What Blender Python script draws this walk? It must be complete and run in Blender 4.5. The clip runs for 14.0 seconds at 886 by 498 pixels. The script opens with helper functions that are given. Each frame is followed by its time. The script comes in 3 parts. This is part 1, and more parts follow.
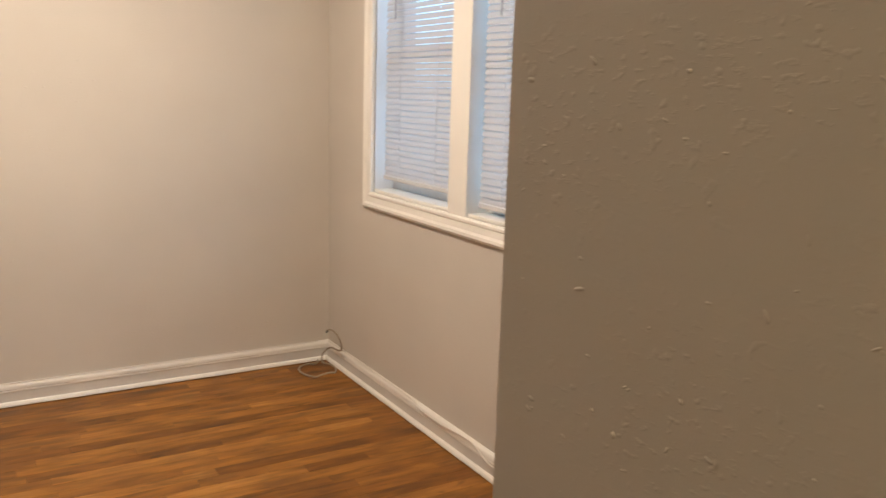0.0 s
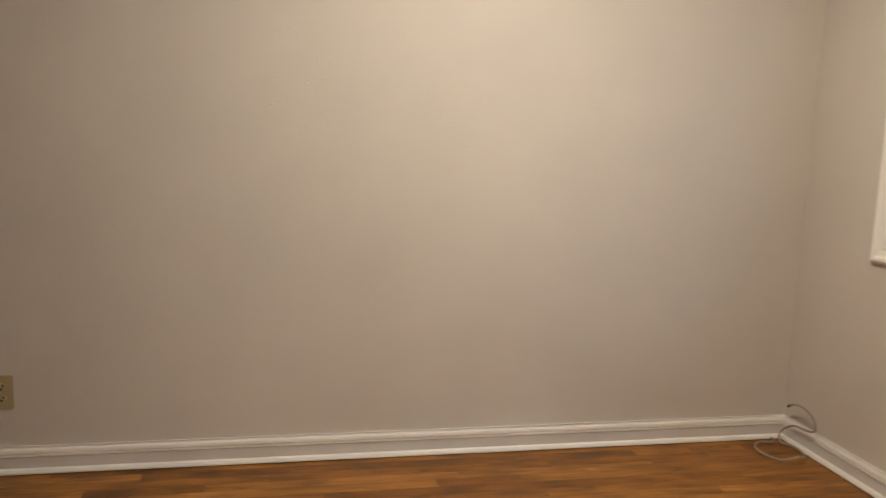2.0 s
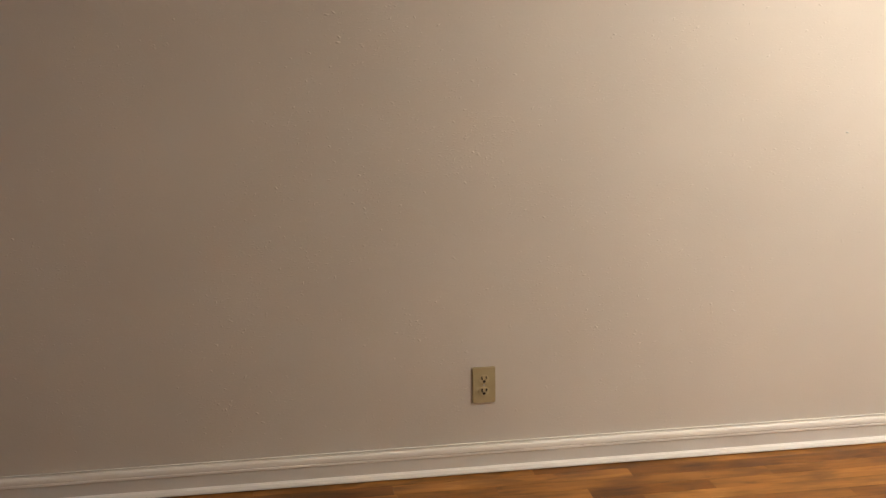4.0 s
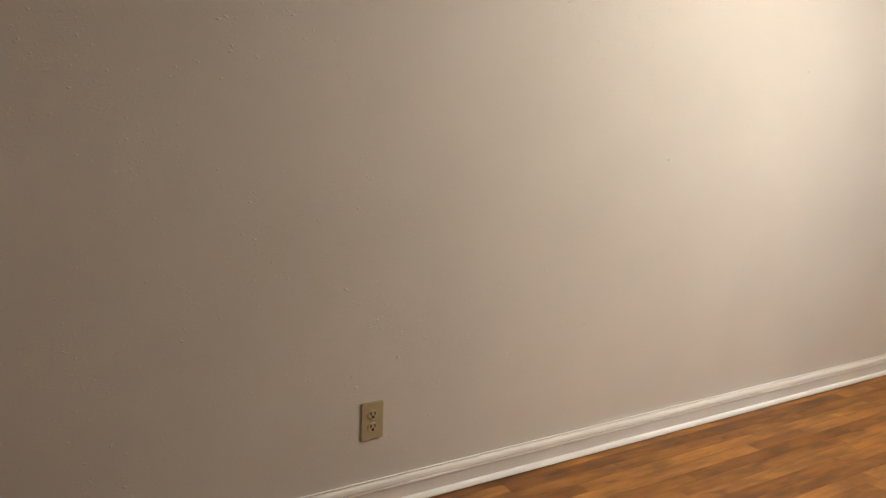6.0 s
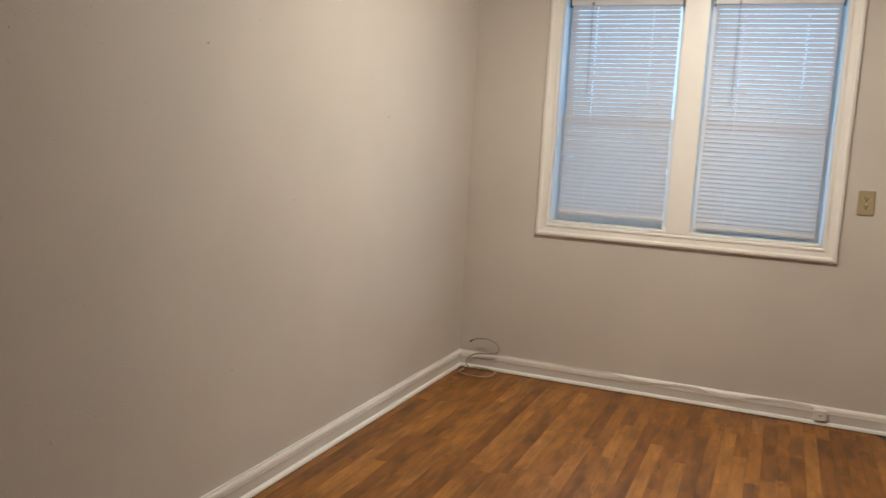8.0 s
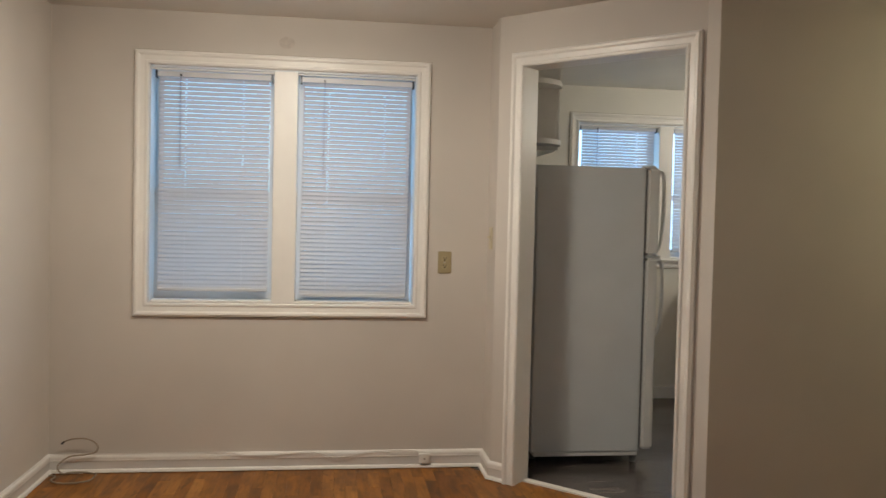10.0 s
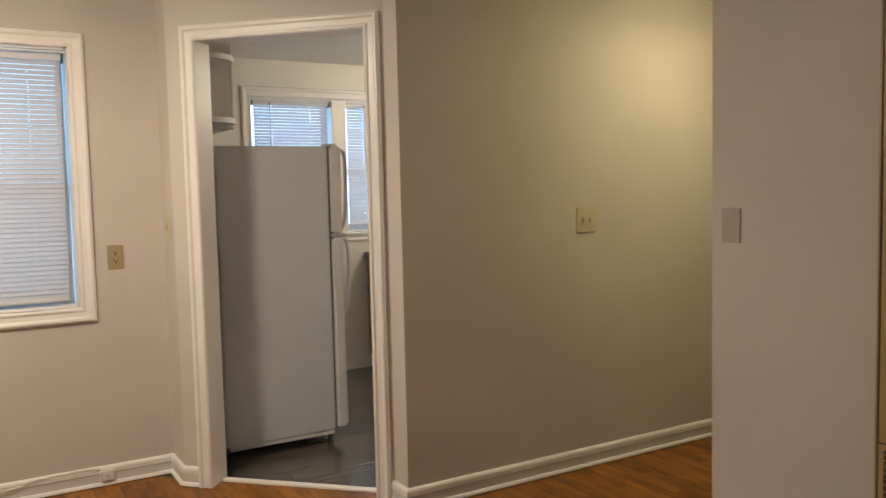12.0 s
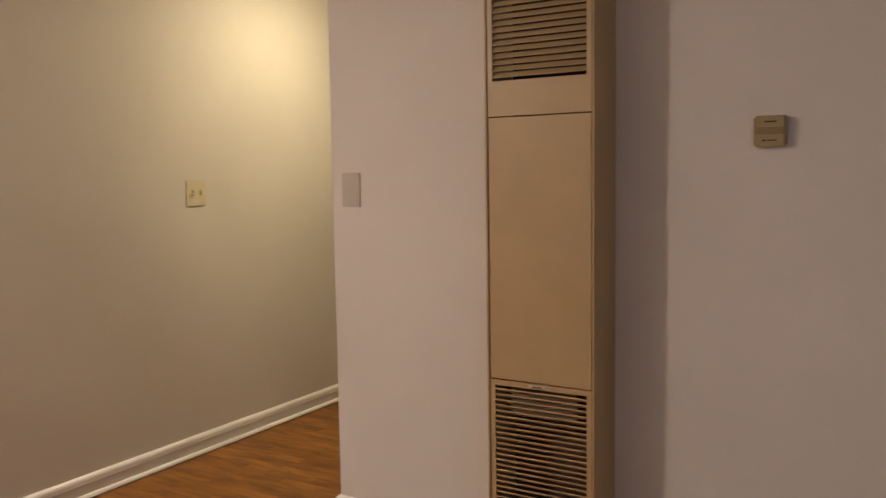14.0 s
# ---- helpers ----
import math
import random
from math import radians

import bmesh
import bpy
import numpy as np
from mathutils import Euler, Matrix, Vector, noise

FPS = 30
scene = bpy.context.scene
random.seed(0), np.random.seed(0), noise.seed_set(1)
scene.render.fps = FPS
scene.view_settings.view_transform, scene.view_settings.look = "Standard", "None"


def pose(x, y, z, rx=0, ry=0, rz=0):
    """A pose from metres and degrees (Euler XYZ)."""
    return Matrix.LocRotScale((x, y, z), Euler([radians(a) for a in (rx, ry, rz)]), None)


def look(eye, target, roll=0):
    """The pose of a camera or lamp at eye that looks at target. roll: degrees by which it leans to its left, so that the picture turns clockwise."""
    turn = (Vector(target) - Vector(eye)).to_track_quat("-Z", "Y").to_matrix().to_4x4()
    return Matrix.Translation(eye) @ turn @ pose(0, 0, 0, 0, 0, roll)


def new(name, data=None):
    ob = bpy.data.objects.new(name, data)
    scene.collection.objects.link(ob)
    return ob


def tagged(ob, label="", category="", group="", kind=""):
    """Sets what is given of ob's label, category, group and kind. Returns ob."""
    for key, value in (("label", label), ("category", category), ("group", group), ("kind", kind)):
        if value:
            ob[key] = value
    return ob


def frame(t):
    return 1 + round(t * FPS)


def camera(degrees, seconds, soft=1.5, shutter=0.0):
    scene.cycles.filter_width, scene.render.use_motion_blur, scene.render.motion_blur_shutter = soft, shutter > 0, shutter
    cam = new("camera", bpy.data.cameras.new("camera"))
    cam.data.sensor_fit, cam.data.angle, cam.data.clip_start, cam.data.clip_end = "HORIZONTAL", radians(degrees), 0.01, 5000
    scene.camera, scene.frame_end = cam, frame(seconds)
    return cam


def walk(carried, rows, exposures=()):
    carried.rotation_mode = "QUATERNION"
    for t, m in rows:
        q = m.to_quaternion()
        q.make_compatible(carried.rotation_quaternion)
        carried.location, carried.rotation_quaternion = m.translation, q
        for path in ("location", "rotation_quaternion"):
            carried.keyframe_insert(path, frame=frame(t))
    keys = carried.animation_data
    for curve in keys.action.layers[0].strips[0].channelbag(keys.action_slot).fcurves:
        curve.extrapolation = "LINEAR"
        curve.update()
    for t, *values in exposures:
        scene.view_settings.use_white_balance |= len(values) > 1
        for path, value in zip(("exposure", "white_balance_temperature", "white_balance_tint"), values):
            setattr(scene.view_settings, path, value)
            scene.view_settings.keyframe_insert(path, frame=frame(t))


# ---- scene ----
cam = camera(56.9, 14.0, soft=1.3, shutter=0.25)
PATH = [
    (0, (3.519, -1.488, 1.284), (1.837, -0.476, 0.905), 1.7),
    (0.5, (3.51, -1.552, 1.26), (1.712, -0.743, 0.921), 3.2),
    (1, (3.306, -1.603, 1.274), (1.446, -0.954, 0.928), 3.4),
    (1.5, (3.137, -1.734, 1.273), (1.236, -1.219, 0.921), 2.7),
    (2, (2.848, -2.041, 1.209), (0.912, -1.636, 0.912), 2.0),
    (2.5, (2.741, -2.37, 1.184), (0.792, -2.056, 0.866), 1.0),
    (3, (2.684, -2.653, 1.207), (0.724, -2.458, 0.858), -0.4),
    (3.5, (2.519, -3.029, 1.174), (0.562, -2.836, 0.807), -0.9),
    (6, (2.017, -3.962, 1.234), (0.353, -2.918, 0.859), 1.9),
    (6.5, (1.904, -4.084, 1.22), (0.443, -2.762, 0.878), 2.7),
    (7, (1.729, -4.123, 1.232), (0.504, -2.575, 0.906), 3.1),
    (7.5, (1.638, -4.204, 1.247), (0.649, -2.491, 0.946), 3.3),
    (8, (1.622, -4.293, 1.266), (0.87, -2.458, 1.007), 3.2),
    (8.5, (1.611, -4.309, 1.256), (1.098, -2.384, 1.074), 3.3),
    (9, (1.473, -4.275, 1.292), (1.231, -2.293, 1.167), 2.6),
    (9.2, (1.436, -4.293, 1.28), (1.301, -2.299, 1.186), 2.4),
    (11.3, (1.403, -4.196, 1.376), (2.155, -2.346, 1.278), -0.9),
    (11.5, (1.412, -4.167, 1.382), (2.226, -2.343, 1.271), -1.2),
    (12, (1.357, -4.145, 1.378), (2.37, -2.427, 1.233), -1.3),
    (12.5, (1.265, -4.148, 1.359), (2.458, -2.552, 1.193), -1.1),
    (13, (1.236, -4.157, 1.359), (2.611, -2.717, 1.172), -0.9),
    (13.5, (1.293, -4.062, 1.331), (2.842, -2.812, 1.137), -0.9),
    (14, (1.317, -3.995, 1.275), (3.025, -2.971, 1.098), -0.9),
]
walk(cam, [(t, look(eye, target, roll)) for t, eye, target, roll in PATH],
     [(0, -0.34, 6850, 14), (0.5, -0.50, 6700, 14), (1, -0.76, 6500, 11), (2, -0.6, 6500, 11), (2.5, -0.22, 6500, 10), (3, -0.03, 6480, 10), (3.5, 0.18, 6450, 11),
      (6, -0.03, 6100, 9), (7, -0.43, 6100, 9), (8, -0.62, 6180, 9), (8.5, -0.7, 6260, 9), (9, -0.82, 6180, 9), (11.5, -0.72, 6450, 8), (12, -0.5, 6800, 13),
      (12.5, -0.2, 6720, 14), (13, -0.1, 6720, 16), (13.5, 0.0, 6600, 17), (14, 0.12, 6620, 18)])

# ---- light ----
world = bpy.data.worlds.new("overcast_sky")
scene.world = world
world.use_nodes = True
wn = world.node_tree.nodes
sky = wn.new("ShaderNodeTexSky")
sky.sky_type = "NISHITA"
sky.sun_disc = False
sky.sun_elevation, sky.sun_rotation = radians(35), radians(200)
wn["Background"].inputs[1].default_value = 0.1
world.node_tree.links.new(sky.outputs[0], wn["Background"].inputs[0])
scene.view_settings.exposure = 0.0


def area_lamp(name, at, target, wide, high, watts, colour):
    data = bpy.data.lights.new(name, "AREA")
    data.shape, data.size, data.size_y, data.energy, data.color = "RECTANGLE", wide, high, watts, colour
    ob = new(name, data)
    ob.matrix_world = look(at, target)
    return ob


def bulb(name, at, radius, watts, colour):
    data = bpy.data.lights.new(name, "POINT")
    data.shadow_soft_size, data.energy, data.color = radius, watts, colour
    ob = new(name, data)
    ob.location = at
    return ob


DINING, HALL = (1.22, -1.30), (4.50, -1.74)
# daylight in the dining and kitchen window openings, and the bulbs of the three ceiling lights
area_lamp("dining_window_daylight", (1.147, 0.185, 1.47), (1.147, -1, 1.47), 1.40, 1.24, 19, (0.34, 0.66, 1.0))
# added fill light for the furnace wall, through an unseen living room window
area_lamp("living_fill_daylight", (-0.08, -5.65, 1.47), (3, -5.3, 1.3), 1.35, 1.16, 13, (0.80, 0.86, 1.0))
area_lamp("kitchen_window_daylight", (3.88, 1.835, 1.57), (3.88, 0, 1.57), 1.42, 1.06, 31, (0.36, 0.64, 1.0))
dining = area_lamp("dining_bulb", (*DINING, 2.236), (*DINING, 0), 0.24, 0.24, 31, (1.0, 0.885, 0.735))
dining.data.shape = "DISK"
bulb("dining_bowl_glow", (*DINING, 2.15), 0.07, 37, (1.0, 0.885, 0.735))
hall = area_lamp("hall_bulb", (*HALL, 2.236), (*HALL, 0), 0.18, 0.18, 8.0, (1.0, 0.90, 0.54))
hall.data.shape = "DISK"
for side in (-0.05, 0.05):
    bulb("hall_bowl_glow", (HALL[0], HALL[1] + side, 2.20), 0.03, 3.6, (1.0, 0.90, 0.55))
bulb("kitchen_bulb", (4.75, 0.35, 2.13), 0.10, 49, (1.0, 0.91, 0.76))


# ---- materials ----
def material(name, colour, rough=0.6, metal=0.0, vary=0.06, scale=3.0, grain=60.0, bump=0.08, distance=0.002, coat=0.0):
    """Paint, plastic or metal with soft blotches at one scale and fine grain at another."""
    m = bpy.data.materials.new(name)
    m.use_nodes = True
    t = m.node_tree
    b = t.nodes["Principled BSDF"]
    geo = t.nodes.new("ShaderNodeNewGeometry")
    big, fine = t.nodes.new("ShaderNodeTexNoise"), t.nodes.new("ShaderNodeTexNoise")
    big.inputs["Scale"].default_value, fine.inputs["Scale"].default_value = scale, grain
    big.inputs["Detail"].default_value, fine.inputs["Detail"].default_value = 3, 2
    ramp = t.nodes.new("ShaderNodeValToRGB")
    ramp.color_ramp.elements[0].position, ramp.color_ramp.elements[1].position = 0.3, 0.72
    ramp.color_ramp.elements[0].color = (*[c * (1 - vary) for c in colour], 1)
    ramp.color_ramp.elements[1].color = (*[min(1, c * (1 + vary)) for c in colour], 1)
    bn = t.nodes.new("ShaderNodeBump")
    bn.inputs["Strength"].default_value, bn.inputs["Distance"].default_value = bump, distance
    rr = t.nodes.new("ShaderNodeMapRange")
    rr.inputs["To Min"].default_value, rr.inputs["To Max"].default_value = max(0.02, rough - 0.07), min(1, rough + 0.07)
    for n in (big, fine):
        t.links.new(geo.outputs["Position"], n.inputs["Vector"])
    t.links.new(big.outputs["Fac"], ramp.inputs["Fac"])
    t.links.new(big.outputs["Fac"], rr.inputs["Value"])
    t.links.new(ramp.outputs["Color"], b.inputs["Base Color"])
    t.links.new(rr.outputs["Result"], b.inputs["Roughness"])
    t.links.new(fine.outputs["Fac"], bn.inputs["Height"])
    t.links.new(bn.outputs["Normal"], b.inputs["Normal"])
    b.inputs["Metallic"].default_value = metal
    b.inputs["Coat Weight"].default_value = coat
    return m


def plaster(name, colour, lumps=1.0):
    """Old painted plaster: broad waviness, roller stipple and scattered raised flecks."""
    m = material(name, colour, 0.62, vary=0.05, scale=1.6)
    t = m.node_tree
    b = t.nodes["Principled BSDF"]
    geo = t.nodes["Geometry"]
    warp = t.nodes.new("ShaderNodeMapping")
    warp.inputs["Scale"].default_value = (1.0, 1.0, 2.0)
    fleck = t.nodes.new("ShaderNodeTexNoise")
    fleck.inputs["Scale"].default_value, fleck.inputs["Detail"].default_value = 92, 2.0
    fleck.inputs["Distortion"].default_value = 0.25
    cut = t.nodes.new("ShaderNodeMapRange")
    cut.inputs["From Min"].default_value, cut.inputs["From Max"].default_value = 0.585, 0.86
    patch = t.nodes.new("ShaderNodeTexNoise")
    patch.inputs["Scale"].default_value = 4.5
    gate = t.nodes.new("ShaderNodeMapRange")
    gate.inputs["From Min"].default_value, gate.inputs["From Max"].default_value = 0.30, 0.62
    mul = t.nodes.new("ShaderNodeMath")
    mul.operation = "MULTIPLY"
    stip = t.nodes.new("ShaderNodeTexNoise")
    stip.inputs["Scale"].default_value, stip.inputs["Detail"].default_value = 120, 3
    mix = t.nodes.new("ShaderNodeMath")
    mix.operation = "MULTIPLY_ADD"
    mix.inputs[1].default_value = 0.20
    wave = t.nodes.new("ShaderNodeTexNoise")
    wave.inputs["Scale"].default_value = 7
    mix2 = t.nodes.new("ShaderNodeMath")
    mix2.operation = "MULTIPLY_ADD"
    mix2.inputs[1].default_value = 0.9
    pimple = t.nodes.new("ShaderNodeTexNoise")
    pimple.inputs["Scale"].default_value, pimple.inputs["Detail"].default_value = 85, 1
    peak = t.nodes.new("ShaderNodeMapRange")
    peak.inputs["From Min"].default_value, peak.inputs["From Max"].default_value = 0.675, 0.76
    area = t.nodes.new("ShaderNodeMath")
    area.operation = "MULTIPLY"
    sparse = t.nodes.new("ShaderNodeMath")
    sparse.operation = "MULTIPLY_ADD"
    sparse.inputs[1].default_value = 1.0
    t.links.new(geo.outputs["Position"], pimple.inputs["Vector"])
    t.links.new(pimple.outputs["Fac"], peak.inputs["Value"])
    t.links.new(peak.outputs["Result"], area.inputs[0])
    t.links.new(gate.outputs["Result"], area.inputs[1])
    t.links.new(area.outputs["Value"], sparse.inputs[0])
    t.links.new(mix2.outputs["Value"], sparse.inputs[2])
    bn = t.nodes["Bump"]
    bn.inputs["Strength"].default_value, bn.inputs["Distance"].default_value = 0.23 * lumps, 0.0020
    t.links.new(geo.outputs["Position"], warp.inputs["Vector"])
    for n in (fleck, patch, stip, wave):
        t.links.new(warp.outputs["Vector"], n.inputs["Vector"])
    t.links.new(fleck.outputs["Fac"], cut.inputs["Value"])
    t.links.new(patch.outputs["Fac"], gate.inputs["Value"])
    t.links.new(cut.outputs["Result"], mul.inputs[0])
    t.links.new(gate.outputs["Result"], mul.inputs[1])
    t.links.new(stip.outputs["Fac"], mix.inputs[0])
    t.links.new(mul.outputs["Value"], mix.inputs[2])
    t.links.new(wave.outputs["Fac"], mix2.inputs[0])
    t.links.new(mix.outputs["Value"], mix2.inputs[2])
    t.links.new(sparse.outputs["Value"], bn.inputs["Height"])
    return m


def boards(name, stops, rough, grain_axis, bump, coat=0.0, marks=1.0, gloss=0.38, blotch=0.0):
    """Wood boards: each board its own tone, streaky grain along it, knots and worn gloss."""
    m = bpy.data.materials.new(name)
    m.use_nodes = True
    t = m.node_tree
    b = t.nodes["Principled BSDF"]
    geo, info = t.nodes.new("ShaderNodeNewGeometry"), t.nodes.new("ShaderNodeObjectInfo")
    add = t.nodes.new("ShaderNodeMath")
    add.operation = "ADD"
    t.links.new(info.outputs["Random"], add.inputs[0])
    t.links.new(geo.outputs["Random Per Island"], add.inputs[1])
    fr = t.nodes.new("ShaderNodeMath")
    fr.operation = "FRACT"
    t.links.new(add.outputs[0], fr.inputs[0])
    shift = t.nodes.new("ShaderNodeVectorMath")
    shift.operation = "MULTIPLY_ADD"
    t.links.new(fr.outputs[0], shift.inputs[0])
    shift.inputs[1].default_value = (7.3, 19.1, 3.7)
    t.links.new(geo.outputs["Position"], shift.inputs[2])
    mp = t.nodes.new("ShaderNodeMapping")
    mp.inputs["Scale"].default_value = (1, 0.07, 1) if grain_axis == "y" else (0.07, 1, 1)
    t.links.new(shift.outputs[0], mp.inputs["Vector"])
    streak, soft = t.nodes.new("ShaderNodeTexNoise"), t.nodes.new("ShaderNodeTexNoise")
    streak.inputs["Scale"].default_value, streak.inputs["Detail"].default_value = 75, 6
    soft.inputs["Scale"].default_value, soft.inputs["Detail"].default_value = 5, 4
    soft.inputs["Distortion"].default_value = 0.6
    t.links.new(mp.outputs[0], streak.inputs["Vector"])
    mp2 = t.nodes.new("ShaderNodeMapping")
    mp2.inputs["Scale"].default_value = (3, 0.8, 1) if grain_axis == "y" else (0.8, 3, 1)
    t.links.new(shift.outputs[0], mp2.inputs["Vector"])
    t.links.new(mp2.outputs[0], soft.inputs["Vector"])
    ramp = t.nodes.new("ShaderNodeValToRGB")
    e = ramp.color_ramp.elements
    e[0].position, e[0].color = 0.0, (*stops[0], 1)
    e[1].position, e[1].color = 1.0, (*stops[-1], 1)
    for i, c in enumerate(stops[1:-1]):
        n = e.new((i + 1) / (len(stops) - 1))
        n.color = (*c, 1)
    tone = t.nodes.new("ShaderNodeMath")
    tone.operation = "MULTIPLY_ADD"
    tone.inputs[1].default_value = 0.85
    t.links.new(soft.outputs["Fac"], tone.inputs[0])
    half = t.nodes.new("ShaderNodeMath")
    half.operation = "MULTIPLY_ADD"
    half.inputs[1].default_value, half.inputs[2].default_value = 0.44, -0.13
    t.links.new(fr.outputs[0], half.inputs[0])
    t.links.new(half.outputs[0], tone.inputs[2])
    t.links.new(tone.outputs[0], ramp.inputs["Fac"])
    dark = t.nodes.new("ShaderNodeMapRange")
    dark.inputs["From Min"].default_value, dark.inputs["From Max"].default_value = 0.35, 0.62
    dark.inputs["To Min"].default_value, dark.inputs["To Max"].default_value = 1 - 0.28 * marks, 1.07
    t.links.new(streak.outputs["Fac"], dark.inputs["Value"])
    mul = t.nodes.new("ShaderNodeVectorMath")
    mul.operation = "SCALE"
    t.links.new(ramp.outputs["Color"], mul.inputs[0])
    t.links.new(dark.outputs["Result"], mul.inputs["Scale"])
    wear = t.nodes.new("ShaderNodeTexNoise")
    wear.inputs["Scale"].default_value, wear.inputs["Detail"].default_value = 3.2 + 22 * blotch, 5
    t.links.new((mp2.outputs[0] if blotch else geo.outputs["Position"]), wear.inputs["Vector"])
    wr = t.nodes.new("ShaderNodeMapRange")
    wr.inputs["From Min"].default_value, wr.inputs["From Max"].default_value = 0.36, 0.58
    wr.inputs["To Min"].default_value, wr.inputs["To Max"].default_value = 0.84 - blotch, 1.05 + 0.3 * blotch
    t.links.new(wear.outputs["Fac"], wr.inputs["Value"])
    mul2 = t.nodes.new("ShaderNodeVectorMath")
    mul2.operation = "SCALE"
    t.links.new(mul.outputs[0], mul2.inputs[0])
    t.links.new(wr.outputs["Result"], mul2.inputs["Scale"])
    # short dark mineral streaks and knots along the grain
    mp3 = t.nodes.new("ShaderNodeMapping")
    mp3.inputs["Scale"].default_value = (1, 0.26, 1) if grain_axis == "y" else (0.26, 1, 1)
    t.links.new(shift.outputs[0], mp3.inputs["Vector"])
    knot = t.nodes.new("ShaderNodeTexNoise")
    knot.inputs["Scale"].default_value, knot.inputs["Detail"].default_value = 24, 3
    knot.inputs["Distortion"].default_value = 0.8
    t.links.new(mp3.outputs[0], knot.inputs["Vector"])
    kr = t.nodes.new("ShaderNodeMapRange")
    kr.inputs["From Min"].default_value, kr.inputs["From Max"].default_value = 0.60, 0.73
    kr.inputs["To Min"].default_value, kr.inputs["To Max"].default_value = 1.0, 0.58 if blotch else 1 - 0.40 * marks
    t.links.new(knot.outputs["Fac"], kr.inputs["Value"])
    mul3 = t.nodes.new("ShaderNodeVectorMath")
    mul3.operation = "SCALE"
    t.links.new(mul2.outputs[0], mul3.inputs[0])
    t.links.new(kr.outputs["Result"], mul3.inputs["Scale"])
    t.links.new(mul3.outputs[0], b.inputs["Base Color"])
    rr = t.nodes.new("ShaderNodeMapRange")
    rr.inputs["To Min"].default_value, rr.inputs["To Max"].default_value = rough - 0.06, rough + 0.12
    t.links.new(soft.outputs["Fac"], rr.inputs["Value"])
    t.links.new(rr.outputs["Result"], b.inputs["Roughness"])
    bn = t.nodes.new("ShaderNodeBump")
    bn.inputs["Strength"].default_value, bn.inputs["Distance"].default_value = bump, 0.001
    t.links.new(streak.outputs["Fac"], bn.inputs["Height"])
    t.links.new(bn.outputs["Normal"], b.inputs["Normal"])
    b.inputs["Coat Weight"].default_value = coat
    b.inputs["Specular IOR Level"].default_value = gloss
    return m


def slat_material(name, colour):
    """White vinyl that lets a little daylight glow through."""
    m = bpy.data.materials.new(name)
    m.use_nodes = True
    t = m.node_tree
    b = t.nodes["Principled BSDF"]
    b.inputs["Base Color"].default_value, b.inputs["Roughness"].default_value = (*colour, 1), 0.42
    tr = t.nodes.new("ShaderNodeBsdfTranslucent")
    tr.inputs["Color"].default_value = (0.78, 0.77, 0.78, 1)
    mix = t.nodes.new("ShaderNodeMixShader")
    mix.inputs[0].default_value = 0.13
    t.links.new(b.outputs[0], mix.inputs[1])
    t.links.new(tr.outputs[0], mix.inputs[2])
    t.links.new(mix.outputs[0], t.nodes["Material Output"].inputs["Surface"])
    return m


def glass_material(name):
    m = bpy.data.materials.new(name)
    m.use_nodes = True
    b = m.node_tree.nodes["Principled BSDF"]
    b.inputs["Base Color"].default_value = (0.93, 0.97, 0.98, 1)
    b.inputs["Roughness"].default_value, b.inputs["Transmission Weight"].default_value, b.inputs["IOR"].default_value = 0.02, 1.0, 1.45
    return m


def glow_material(name, colour, strength):
    m = bpy.data.materials.new(name)
    m.use_nodes = True
    b = m.node_tree.nodes["Principled BSDF"]
    b.inputs["Base Color"].default_value = (0.85, 0.83, 0.78, 1)
    b.inputs["Emission Color"].default_value, b.inputs["Emission Strength"].default_value = (*colour, 1), strength
    return m


WALL = plaster("greige_wall_paint", (0.60, 0.553, 0.497), 0.8)
ROUGH_WALL = plaster("greige_wall_paint_over_rough_plaster", (0.60, 0.553, 0.497), 1.65)
KITCHEN_WALL = plaster("cream_kitchen_paint", (0.76, 0.73, 0.66), 0.3)
CEILING = plaster("ceiling_paint", (0.70, 0.66, 0.60), 0.4)
TRIM = material("white_trim_paint", (0.84, 0.81, 0.76), 0.36, vary=0.03, scale=6, grain=90, bump=0.15)
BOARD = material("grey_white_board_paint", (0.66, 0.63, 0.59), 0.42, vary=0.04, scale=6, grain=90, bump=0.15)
OAK = boards("oiled_oak_strips", [(0.092, 0.030, 0.003), (0.170, 0.060, 0.007), (0.256, 0.098, 0.013), (0.345, 0.143, 0.024), (0.52, 0.250, 0.065)], 0.42, "y", 0.06, 0.04, 0.5, blotch=0.16)
GREYWOOD = boards("grey_vinyl_boards", [(0.052, 0.043, 0.039), (0.094, 0.079, 0.070), (0.150, 0.127, 0.112)], 0.19, "x", 0.03, 0.0, 0.5, 0.85)
SUBFLOOR = material("dark_subfloor", (0.035, 0.018, 0.009), 0.8)
VINYL = slat_material("white_blind_vinyl", (0.53, 0.51, 0.51))
RAIL = material("white_blind_rail", (0.64, 0.635, 0.645), 0.4)
DARKMETAL = material("dark_bracket_metal", (0.08, 0.08, 0.085), 0.4, 0.8)
WAND = material("smoky_clear_plastic", (0.42, 0.42, 0.44), 0.25)
GLASS = glass_material("window_glass")
SASH = material("white_sash_paint", (0.74, 0.75, 0.76), 0.4, vary=0.03)
DULLALMOND = material("aged_almond_plastic", (0.40, 0.33, 0.19), 0.4, vary=0.04, scale=20)
ALMOND = material("almond_plastic", (0.60, 0.535, 0.37), 0.38, vary=0.04, scale=20)
GREYPLATE = material("painted_over_plate", (0.45, 0.40, 0.335), 0.5, vary=0.04, scale=20)
MIDALMOND = material("worn_almond_plastic", (0.45, 0.375, 0.22), 0.4, vary=0.04, scale=20)
SLOT = material("dark_slot", (0.03, 0.022, 0.016), 0.7)
